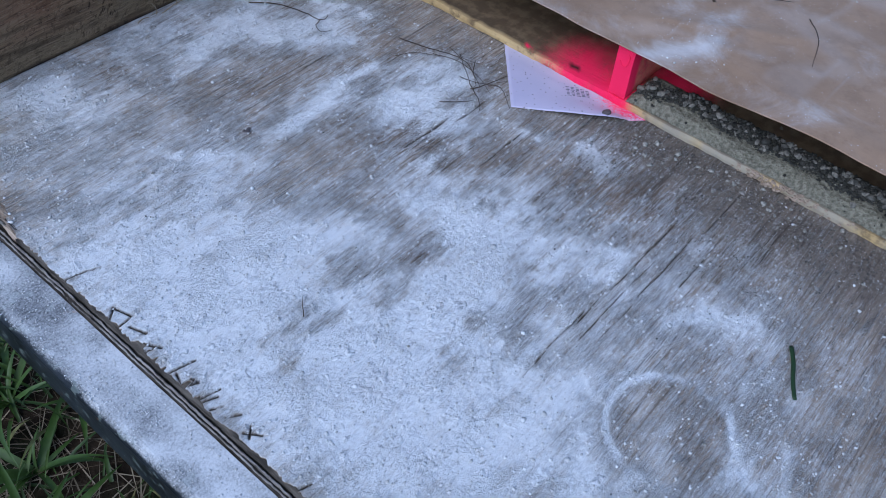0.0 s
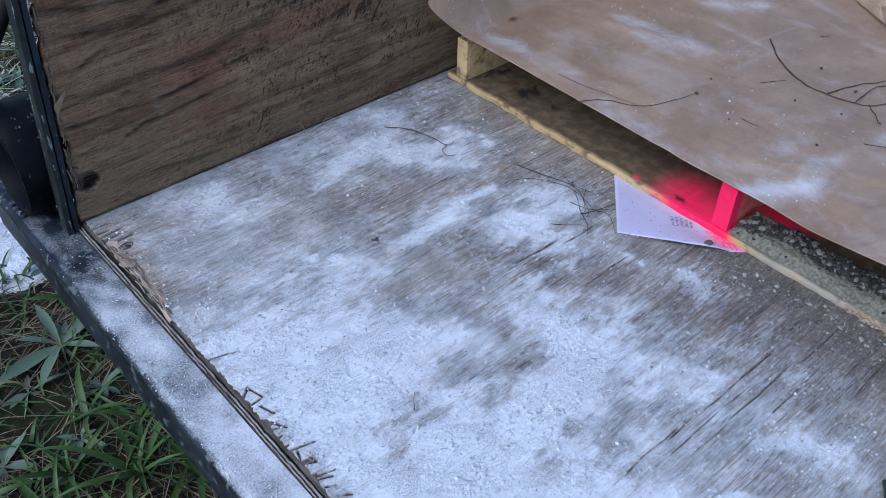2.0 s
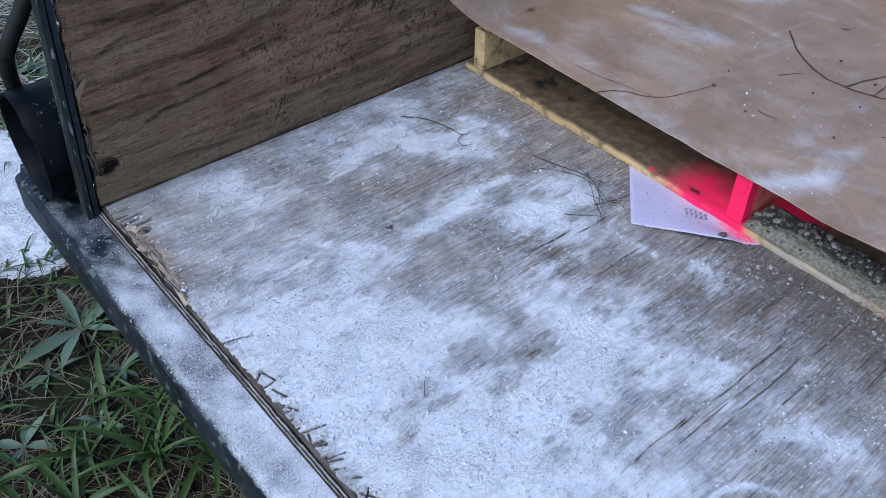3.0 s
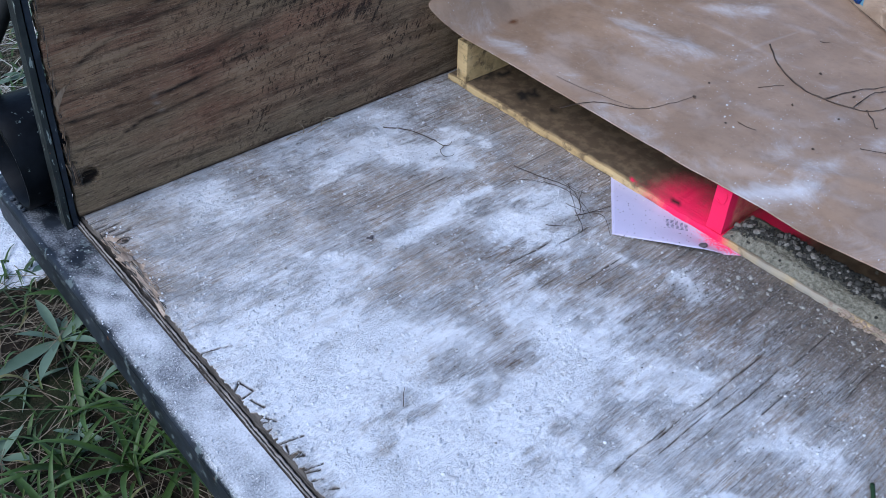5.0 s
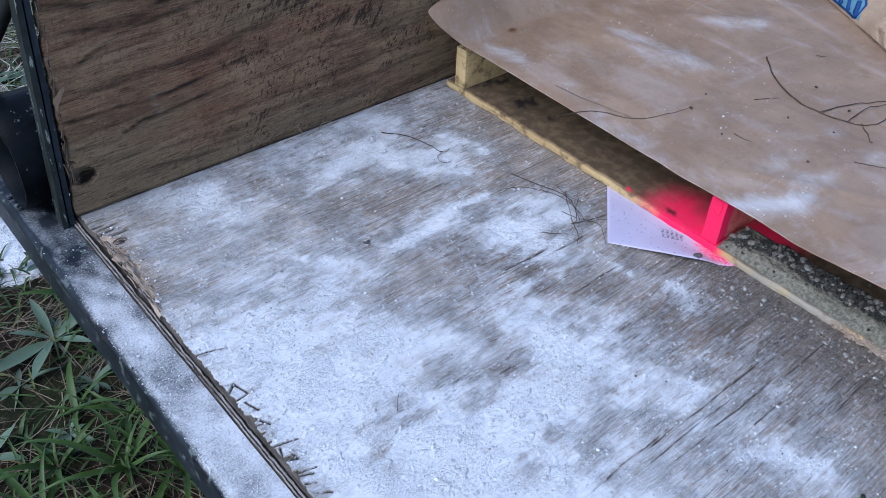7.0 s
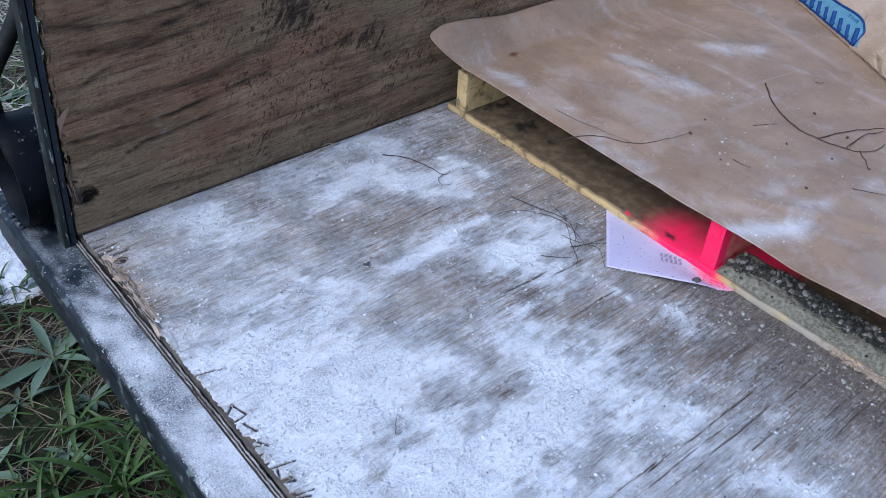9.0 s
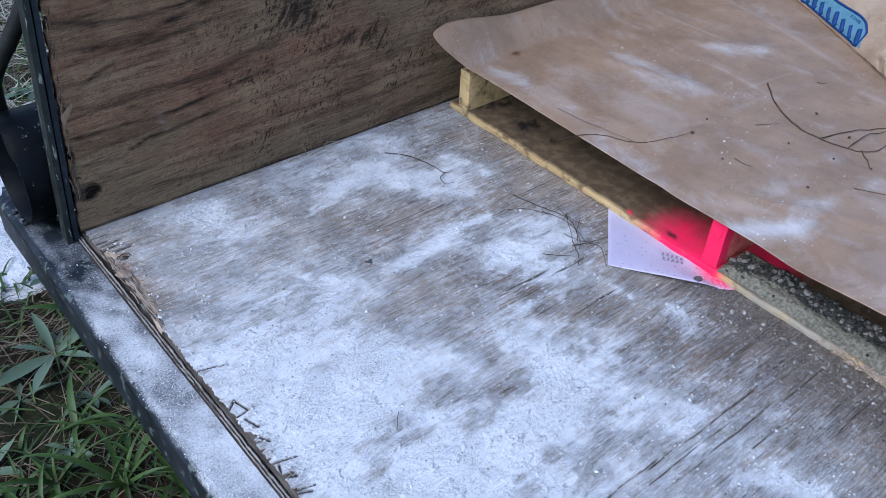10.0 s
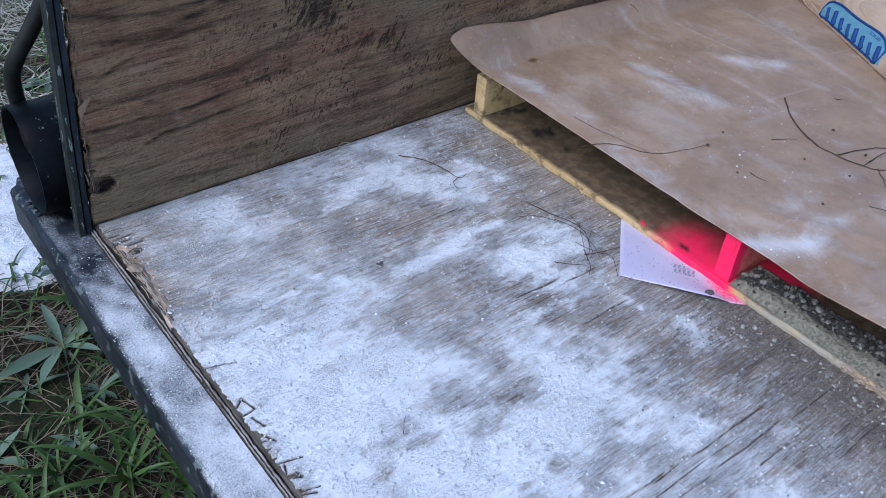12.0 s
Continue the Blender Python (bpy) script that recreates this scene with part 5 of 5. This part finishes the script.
def build_sack():
    w = np.sin(np.linspace(-math.pi / 2, math.pi / 2, 110))
    vv, uu = np.meshgrid(w, w, indexing="ij")
    x = 0.36 * uu * (1 + 0.02 * np.sin(7 * vv))
    y = 0.24 * vv
    top = np.stack([x, y, sack_shape(uu, vv)], -1)
    low = np.stack([x, y, 0 * x - 0.004], -1)[:, ::-1]
    me = grid_mesh("body", np.concatenate([top, low], 1), SACK)
    me.flip_normals()
    part("body", me, sack)


build_sack()


def on_sack(x, y, lift):
    return (x, y, float(sack_shape(np.array(x / 0.36), np.array(y / 0.24))) + lift)


def sack_label():
    s, c = np.meshgrid(np.linspace(-1, 1, 30), np.linspace(0, 1, 40), indexing="ij")
    x = -0.150 + 0.36 * c
    wide = 0.0100 * np.clip(1 - np.abs(2 * c - 1) ** 5, 0, 1) ** 0.5 * (1.15 - 0.30 * c + 0.08 * np.sin(9 * c))
    y = 0.2397 - 2 * wide * (0.5 - 0.5 * s) ** 1.6
    z = sack_shape(x / 0.36, y / 0.24) + 0.0025
    me = grid_mesh("label", np.stack([x, y, z], -1), BLUE)
    me.flip_normals()
    label = part("label", me, sack, "blue printed label with bold navy bars")
    for k in range(8):
        x0, tall = -0.122 + 0.041 * k, (0.0095, 0.0065, 0.0065, 0.0080, 0.0065, 0.0065, 0.0085, 0.0065)[k]
        v, f = sweep([on_sack(x0 - 0.012, 0.2393, 0.003), on_sack(x0 - 0.004, 0.2385, 0.003), on_sack(x0 + 0.002, 0.2393 - 0.5 * tall, 0.003), on_sack(x0 + 0.010, 0.2393 - tall, 0.003)], (0.0095, 0.0070, 0.0085)[k % 3], 0.8, 7)
        part("print_bar", raw_mesh("print_bar", v, f, NAVY), label)
    rim = [on_sack(x[i, j], y[i, j], 0.003) for i, j in [(0, q) for q in range(1, 39, 3)] + [(29, q) for q in range(38, 0, -3)]]
    v, f = sweep(rim + [rim[0]], 0.0036, 1.0, 5, refine=2)
    part("border", raw_mesh("border", v, f, NAVY), label)
    words = bpy.data.curves.new("words", "FONT")
    words.body, words.size, words.extrude, words.align_x = "SINCE", 0.020, 0.0004, "LEFT"
    lettering = new("words", words)
    bpy.context.view_layer.update()
    me = bpy.data.meshes.new_from_object(lettering.evaluated_get(bpy.context.evaluated_depsgraph_get()))
    bpy.data.objects.remove(lettering)
    for q in me.vertices:
        q.co = on_sack(-0.095 + q.co.x, 0.2228 + 0.28 * q.co.y, 0.0035 + q.co.z)
    me.materials.clear()
    me.materials.append(NAVY)
    part("words", me, label)


sack_label()


# ---- the printed leaflet caught under the pallet ----
def leaflet():
    m = Nodes("leaflet_paper", 0.6, specular=0.3)
    f = m.noise(m.where, 6, 4)
    c = m.mix(m.between(f, 0.3, 0.7), (0.53, 0.49, 0.64), (0.60, 0.55, 0.70))
    grit = m.maths("MULTIPLY", m.between(m.cells(m.where, 110), 0.13, 0.20, 1, 0), m.between(m.noise(m.where, 30, 3), 0.42, 0.56))
    c = m.mix(grit, c, (0.06, 0.05, 0.045))
    haze = m.maths("ADD", m.attribute("pink"), m.maths("MULTIPLY", m.maths("SUBTRACT", m.noise(m.where, 260, 3, 0.7), 0.5), 1.1))
    c = m.mix(m.between(haze, 0.35, 0.7), c, (0.90, 0.04, 0.15))
    paper = m.done(c)
    n = 40
    a, b = np.meshgrid(np.linspace(0, 0.216, n), np.linspace(0, 0.279, n), indexing="ij")
    x, y = a * 0.751 + b * 0.60, a * 0.66 - b * 0.80
    y = y - 0.024 * np.sin(b / 0.279 * 3.14)
    wx, wy = x + 0.843, y - 0.742
    z = 0.0016 + 0.010 * np.exp(-(a / 0.05) ** 2) * np.clip(b / 0.1, 0, 1) * step(0.99, 0.94, wx)
    pink = 0.62 * np.exp(-((wx - 1.0) / 0.045) ** 2 - ((wy + 0.91) / 0.09) ** 2)
    z = np.minimum(z, np.where(wx > 0.975, 0.0012, 1))
    me = grid_mesh("leaflet", np.stack([x, y, z], -1), paper, {"pink": pink})
    me.flip_normals()
    ob = thing("leaflet", "white printed leaflet spotted with pink spray under the pallet edge", "leaflet", (0.843, -0.742, 0), me=me)
    s = ob.modifiers.new("thickness", "SOLIDIFY")
    s.thickness, s.offset = 0.0005, 1
    ink = plain_material("grey_ink", (0.16, 0.16, 0.22), (0.22, 0.22, 0.28), 50, 0.7, 0.0002)
    rnd = random.Random(2)
    # short rows of small print that cannot be read
    for k in range(7):
        for q in range(5):
            a0, b0 = 0.066 + 0.0048 * k, 0.104 + 0.0095 * q
            long = 0.008 - 0.004 * rnd.random()
            cx, cy = a0 * 0.751 + b0 * 0.60, a0 * 0.66 - b0 * 0.80 - 0.024 * math.sin(b0 / 0.279 * 3.14)
            if cx + 0.843 > 0.993:
                continue
            bm = bm_box((-long / 2, -0.0009, 0), (long / 2, 0.0009, 0.0003))
            bmesh.ops.rotate(bm, verts=bm.verts, matrix=Matrix.Rotation(math.atan2(-0.80, 0.60), 3, "Z"))
            bmesh.ops.translate(bm, verts=bm.verts, vec=(cx, cy, 0.0021 + 0.010 * math.exp(-(a0 / 0.05) ** 2) * min(b0 / 0.1, 1)))
            part("print_bar", bm_mesh("print_bar", bm, ink), ob)
    v, f = lumps([(0, 0, 0)], [1], 77, 2)
    clod = thing("soil_clod", "small dark clod of soil on the leaflet", "clod", (0.955, -0.893, 0.011), me=raw_mesh("soil_clod", v, f, CLOD))
    clod.scale = (0.012, 0.009, 0.005)


leaflet()
v, f = lumps([(0, 0, 0), (0.55, 0.2, 0), (-0.4, 0.45, 0), (0.1, -0.5, 0)], [0.55, 0.4, 0.4, 0.35], 79, 2)
dried = thing("soil_clod", "small dark dried clump of soil on the powdery deck", "clod", (0.432, -0.434, 0.003), me=raw_mesh("dried_clump", v, f, CLOD))
dried.scale = (0.010, 0.008, 0.006)


# ---- twigs, straw and a blade of grass ----
def twig(label, strokes, z, radius, material=None, group="twigs"):
    """One twig; its strokes are parts where it forks."""
    me = []
    for k, (pts, r) in enumerate(strokes):
        placed = [(x, y, (z(x, y) if callable(z) else z) + 0.0015 + 0.003 * math.sin(3 * j + k) ** 2) for j, (x, y) in enumerate(pts)]
        v, f = sweep(placed, 0.85 * radius * r, 0.45, 6, radius * 0.7, k)
        me.append(raw_mesh("stem", v, f, material or TWIG))
    root = thing("twig", label, "twig", (0, 0, 0), group=group, me=me[0])
    for q in me[1:]:
        part("side_shoot", q, root)


def on_sheet(x, y):
    return float(sheet_z(np.array(x), np.array(y)))


DARK = "thin dark dry twig lying on the powdery deck"
twig(DARK, [([(0.715, -0.114), (0.754, -0.160), (0.774, -0.224), (0.781, -0.271), (0.806, -0.268)], 1), ([(0.781, -0.271), (0.755, -0.282), (0.752, -0.304), (0.772, -0.312)], 0.7)], 0.002, 0.0017)
twig(DARK, [([(0.854, -0.433), (0.871, -0.500), (0.890, -0.555), (0.888, -0.593), (0.852, -0.644), (0.832, -0.654)], 1), ([(0.901, -0.563), (0.867, -0.604), (0.836, -0.645)], 0.8)], 0.002, 0.0014)
twig(DARK, [([(0.752, -0.633), (0.775, -0.658), (0.803, -0.681)], 1)], 0.003, 0.0013)
twig(DARK, [([(0.827, -0.650), (0.865, -0.666), (0.915, -0.677)], 1), ([(0.839, -0.639), (0.815, -0.678), (0.788, -0.706)], 0.9), ([(0.861, -0.670), (0.871, -0.694), (0.831, -0.749)], 0.8)], 0.002, 0.0015)
for pts in ([(0.862, -0.520), (0.880, -0.575), (0.868, -0.640), (0.842, -0.690)], [(0.905, -0.600), (0.872, -0.622), (0.845, -0.660), (0.812, -0.672)], [(0.842, -0.610), (0.856, -0.655), (0.900, -0.690)],
            [(0.800, -0.470), (0.838, -0.492), (0.866, -0.540)], [(0.905, -0.530), (0.895, -0.570), (0.902, -0.610)]):
    twig("hair-thin dark dry twig lying on the powdery deck", [(pts, 1)], 0.003, 0.0010)
twig("fine dark fibre lying in the powder", [([(0.205, -0.826), (0.220, -0.808), (0.234, -0.794)], 1)], 0.003, 0.0009)
WISP = plain_material("pale_straw", (0.42, 0.34, 0.23), (0.30, 0.235, 0.15), 60, depth=0.0002)
for pts in ([(0.548, -0.014, 0.001), (0.552, -0.010, 0.010), (0.549, -0.006, 0.020), (0.543, -0.005, 0.027)], [(0.600, -0.015, 0.002), (0.606, -0.010, 0.010), (0.625, -0.008, 0.013), (0.652, -0.014, 0.004)],
            [(0.56, -0.018, 0.001), (0.60, -0.012, 0.004), (0.66, -0.010, 0.003)], [(0.50, -0.014, 0.001), (0.515, -0.010, 0.003), (0.53, -0.012, 0.001)]):
    v, f = sweep(pts, 0.0013, 0.6, 5, 0.0003, 7)
    thing("straw", "pale straw caught at the foot of the plywood side", "straw", group="straws", me=raw_mesh("straw", v, f, WISP))
PALE_TWIG = "dry brown twig lying on the kraft paper"
twig(PALE_TWIG, [([(0.935, -0.478), (0.98, -0.491), (1.028, -0.518), (1.073, -0.590), (1.147, -0.621), (1.211, -0.637)], 1), ([(1.028, -0.383), (1.041, -0.471), (1.071, -0.583)], 0.5)], on_sheet, 0.0013)
twig(PALE_TWIG, [([(1.592, -0.598), (1.521, -0.666), (1.468, -0.747), (1.455, -0.817), (1.471, -0.896), (1.508, -0.939), (1.567, -0.941)], 1), ([(1.454, -0.832), (1.545, -0.854), (1.645, -0.900)], 0.8),
                 ([(1.471, -0.896), (1.560, -0.890), (1.626, -0.910)], 0.7), ([(1.493, -0.919), (1.46, -0.95), (1.428, -0.975)], 0.7)], on_sheet, 0.0026)
for pts in ([(1.32, -0.994), (1.34, -1.02), (1.36, -1.048)], [(1.208, -0.765), (1.205, -0.79), (1.210, -0.809)], [(1.597, -0.044), (1.605, -0.05), (1.613, -0.068)], [(1.323, -1.101), (1.261, -1.146), (1.172, -1.172)],
            [(1.379, -0.703), (1.41, -0.72), (1.437, -0.736)], [(1.715, -0.669), (1.72, -0.68), (1.729, -0.686)]):
    twig("short broken twig lying on the kraft paper", [(pts, 1)], on_sheet, 0.0012)


def buds():
    rng = np.random.RandomState(44)
    for k, (x, y) in enumerate(((1.215, -0.639), (1.46, -0.86), (1.52, -0.87), (1.60, -0.90), (1.43, -0.975), (1.37, -0.80), (1.49, -0.84), (1.18, -0.75), (1.30, -0.62), (1.24, -0.93), (1.56, -0.76), (1.40, -0.90))):
        v, f = lumps([(0, 0, 0)], [0.0036 * rng.uniform(0.5, 1.3)], 50 + k)
        thing("bud", "small dark dry bud lying on the kraft paper", "bud", (x, y, on_sheet(x, y) + 0.003), group="buds", me=raw_mesh("bud", v, f, TWIG))


buds()


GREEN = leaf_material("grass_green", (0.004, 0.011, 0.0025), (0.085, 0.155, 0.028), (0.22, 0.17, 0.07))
WEED = leaf_material("weed_grey_green", (0.065, 0.105, 0.062), (0.165, 0.225, 0.145), (0.20, 0.22, 0.13))


def blade_rows(length, width, bend, droop, rnd, n=7, tip=0.05, hold=0.5):
    """A folded leaf that rises along x and bends over: its places row by row."""
    rows = []
    for k in range(n + 1):
        u = k / n
        a = bend * (1 - u * droop)
        x = length * (u - 0.18 * bend * u * u)
        z = length * (bend * u - (0.5 + droop) * bend * u * u)
        w = width * (math.sin(math.pi * min(1, (u * (1 - tip) + tip) ** hold)) if u < 1 else 0.02) * 0.5 + 0.0002
        rows.append(((x, w, z + 0.25 * w), (x, 0, z - 0.15 * w), (x, -w, z + 0.25 * w)))
    return rows


def leaf_mesh(name, length, width, bend, droop, material, seed, hold=0.5):
    rnd = random.Random(seed)
    rows = blade_rows(length, width, bend, droop, rnd, hold=hold)
    verts = [p for r in rows for p in r]
    faces = []
    for k in range(len(rows) - 1):
        for j in range(2):
            a = 3 * k + j
            faces.append((a, a + 1, a + 4, a + 3))
    return raw_mesh(name, verts, faces, material)


STALK = leaf_material("dark_green_stalk", (0.012, 0.030, 0.010), (0.030, 0.062, 0.020), (0.03, 0.06, 0.02))
v, f = sweep([(0, 0, 0.002), (0.03, 0.0015, 0.003), (0.065, -0.001, 0.0025), (0.1, 0, 0.002)], 0.0040, 0.85, 8, 0.0002, 6)
fallen = thing("fallen_grass", "single dark green strip of grass lying on the deck", "grass", (0.687, -1.419, 0.0015), me=raw_mesh("fallen_grass", [Vector((q.x, q.y, 0.45 * q.z)) for q in v], f, STALK))
fallen.rotation_euler = (0, 0, math.atan2(-0.047, -0.089))


# ---- the ground ----
GROUND = -0.575


def ground_z(x, y):
    return GROUND + 0.03 * (cloud(x * 2.1, y * 2.1, 211) - 0.5) + 0.012 * (cloud(x * 14, y * 14, 212) - 0.5)


def ground():
    """One sheet, fine beside the trailer and coarser out to the horizon."""
    far = np.array([0.2, 0.5, 1, 2, 4, 8, 16, 40, 100, 250])
    u = np.concatenate([-2.2 - far[::-1], np.linspace(-2.2, 3.2, 200), 3.2 + far])
    w = np.concatenate([-2.5 - far[::-1], np.linspace(-2.5, 4.5, 260), 4.5 + far])
    yy, xx = np.meshgrid(w, u, indexing="ij")
    m = Nodes("soil_and_turf", 0.95, specular=0.1)
    f = m.noise(m.where, 16, 5, 0.6)
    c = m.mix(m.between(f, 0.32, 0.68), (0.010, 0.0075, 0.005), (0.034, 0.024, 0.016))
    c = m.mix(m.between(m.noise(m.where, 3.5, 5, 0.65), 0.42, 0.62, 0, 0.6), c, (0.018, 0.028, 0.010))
    c = m.mix(m.between(m.noise(m.stretch((60, 60, 60)), 1.0, 4), 0.56, 0.66, 0, 0.5), c, (0.09, 0.066, 0.04))
    m.relief(f, 0.02)
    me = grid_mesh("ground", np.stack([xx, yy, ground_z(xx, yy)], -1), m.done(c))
    me.flip_normals()
    thing("ground", "dark soil with grass, weeds and dry straw", "ground", kind="structure", me=me)


ground()


def blades(name, count, seed, spread, length, width, material, label, category, tall=1.0):
    """Many blades in one mesh, for what nobody could count."""
    rng = np.random.RandomState(seed)
    x0, x1, y0, y1 = spread
    x, y = rng.uniform(x0, x1, count * 4), rng.uniform(y0, y1, count * 4)
    keep = cloud(x * 5, y * 5, seed) > rng.uniform(0.25, 0.62, len(x))
    outside = np.maximum(np.maximum(x0 - x, x - x1), np.maximum(y0 - y, y - y1)) + 0.9
    keep &= rng.uniform(0, 1, len(x)) > np.clip(outside / 0.9, 0, 1) ** 1.5
    keep &= (white_spill(x, y) < 0.35) | (rng.uniform(0, 1, len(x)) > 0.93)
    x, y = x[keep][:count], y[keep][:count]
    n = len(x)
    u = np.linspace(0, 1, 6)[None, :]
    size, bend, droop = (length * rng.uniform(0.5, 1.3, n))[:, None], (tall * rng.uniform(0.2, 1.4, n))[:, None], rng.uniform(0.1, 0.6, n)[:, None]
    along = size * (u - 0.18 * bend * u * u)
    rise = size * (bend * u - (0.5 + droop) * bend * u * u)
    half = (width * rng.uniform(0.6, 1.3, n))[:, None] * 0.5 * np.sin(np.pi * (0.05 + 0.95 * u) ** 0.4) * (u < 1) + 0.0003
    a = rng.uniform(0, 6.283, n)[:, None]
    c, s, z = np.cos(a), np.sin(a), ground_z(x, y)[:, None]
    side = []
    for k, lift in ((1, 0.25), (0, -0.15), (-1, 0.25)):
        side.append(np.stack([x[:, None] + along * c - k * half * s, y[:, None] + along * s + k * half * c, z + rise + lift * half], -1))
    verts = np.stack(side, 2).reshape(-1, 3)
    base = (np.arange(n) * 18)[:, None]
    q = np.concatenate([base + np.array([3 * r + j, 3 * r + j + 1, 3 * r + j + 4, 3 * r + j + 3]) for r in range(5) for j in range(2)])
    thing(name, label, category, kind="stuff", me=raw_mesh(name, verts, q.tolist(), material))


def white_spill(x, y):
    """Where the pale spill lies on the ground beyond the rail."""
    return 1.0 - np.hypot((x + 0.02) / 0.34, (y - 1.02) / 0.40) + 0.8 * (cloud(x * 3.2, y * 3.2, 221) - 0.5)


def spill():
    x, y = np.linspace(-0.6, 0.65, 150), np.linspace(0.35, 1.75, 160)
    yy, xx = np.meshgrid(y, x, indexing="ij")
    t = white_spill(xx, yy)
    z = ground_z(xx, yy) + 0.03 * np.clip(t * 2, -0.5, 1) + 0.03 * (cloud(xx * 9 + yy * 4, yy * 9, 223) - 0.5) * step(0, 0.3, t) + 0.006 * (cloud(xx * 45, yy * 45, 224) - 0.5)
    me = grid_mesh("white_spill", np.stack([xx, yy, z], -1), PUFF, keep=(t > -0.02)[:-1, :-1])
    me.flip_normals()
    thing("white_spill", "trodden white powder spilled on the grass", "powder", kind="stuff", me=me)


spill()
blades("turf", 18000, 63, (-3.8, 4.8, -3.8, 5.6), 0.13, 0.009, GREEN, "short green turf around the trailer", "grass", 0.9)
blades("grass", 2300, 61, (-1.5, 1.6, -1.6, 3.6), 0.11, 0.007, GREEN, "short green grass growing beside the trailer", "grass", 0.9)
blades("dead_grass", 10000, 62, (-1.5, 1.5, -1.6, 3.4), 0.19, 0.0022, STRAW, "dry straw and dead grass lying on the soil", "dead grass", 0.16)

PALE_STRAW = plain_material("bleached_straw", (0.42, 0.39, 0.31), (0.27, 0.24, 0.18), 60, island=True, depth=0.0003, third=(0.62, 0.60, 0.52))
blades("bleached_grass", 3200, 66, (-0.9, 1.4, 1.3, 4.4), 0.20, 0.005, PALE_STRAW, "bleached dead grass lying beyond the trailer", "dead grass", 0.22)


def rosette(x, y, leaves, length, width, bend, material, label, seed, name="weed", hold=0.62):
    """A plant of separate leaves about one root."""
    rnd = random.Random(seed)
    z = float(ground_z(np.array(x), np.array(y)))
    root = thing(name, label, "weed" if name == "weed" else "grass", (x, y, z), group="weeds beside the trailer" if name == "weed" else "grass tufts")
    shapes = [leaf_mesh("leaf", length * rnd.uniform(0.8, 1.15), width * rnd.uniform(0.85, 1.15), bend * rnd.uniform(0.7, 1.3), rnd.uniform(0.2, 0.6), material, seed + k, hold) for k in range(4)]
    for k in range(leaves):
        ob = part("leaf" if name == "weed" else "blade", shapes[k % 4], root)
        s = rnd.uniform(0.45, 1.15)
        ob.matrix_basis = pose(0, 0, 0, rnd.uniform(-30, 30), rnd.uniform(-22, 12), k * 360 / leaves + rnd.uniform(-25, 25)) @ Matrix.Scale(s, 4)


BROAD = "broad-leaved grey-green rosette weed growing beside the trailer"
for k, (x, y, n, l, w) in enumerate(((-0.068, 0.306, 17, 0.185, 0.034), (-0.20, 0.20, 7, 0.10, 0.028), (0.02, 0.62, 8, 0.10, 0.026), (-0.30, 0.46, 8, 0.10, 0.028), (-0.05, 0.10, 7, 0.09, 0.024), (-0.16, -0.02, 6, 0.09, 0.022),
                                     (-0.33, 0.02, 7, 0.10, 0.026), (0.40, 1.75, 9, 0.13, 0.03), (0.55, 2.2, 8, 0.12, 0.03))):
    rosette(x, y, n, l * 1.05, 1.05 * w, 0.20, WEED, BROAD, 300 + 7 * k, hold=1.15)
TUFT = "tuft of long arching green grass blades beside the trailer"
for k, (x, y, n, l) in enumerate(((-0.10, -0.20, 15, 0.24), (-0.22, -0.10, 14, 0.22), (-0.03, -0.05, 10, 0.16), (-0.15, -0.38, 14, 0.24), (-0.30, -0.22, 12, 0.22), (0.0, -0.30, 10, 0.18), (-0.12, 0.04, 9, 0.16),
                                  (-0.24, -0.52, 12, 0.22), (-0.36, 0.16, 9, 0.18), (0.03, 0.45, 9, 0.12), (-0.10, -0.62, 12, 0.22), (-0.42, -0.05, 10, 0.2))):
    rosette(x, y, n - 3, l * 1.1, 0.017, 0.85, GREEN, TUFT, 500 + 11 * k, "grass_tuft", 0.46)


# ---- the dark bent pipe behind the corner ----
HOSE = plain_material("black_rubber", (0.007, 0.008, 0.007), (0.018, 0.019, 0.017), 30, 0.7, 0.002)
v, f = sweep([(0.02, 0.30, GROUND - 0.01), (-0.01, 0.28, -0.2), (-0.03, 0.26, 0.08), (-0.050, 0.20, 0.26), (-0.035, 0.17, 0.33), (0.0, 0.16, 0.385), (0.05, 0.16, 0.47), (0.09, 0.17, 0.60)], 0.0165, 1.0, 14)
thing("bent_pipe", "dark bent pipe rising behind the trailer corner", "pipe", me=raw_mesh("bent_pipe", v, f, HOSE))
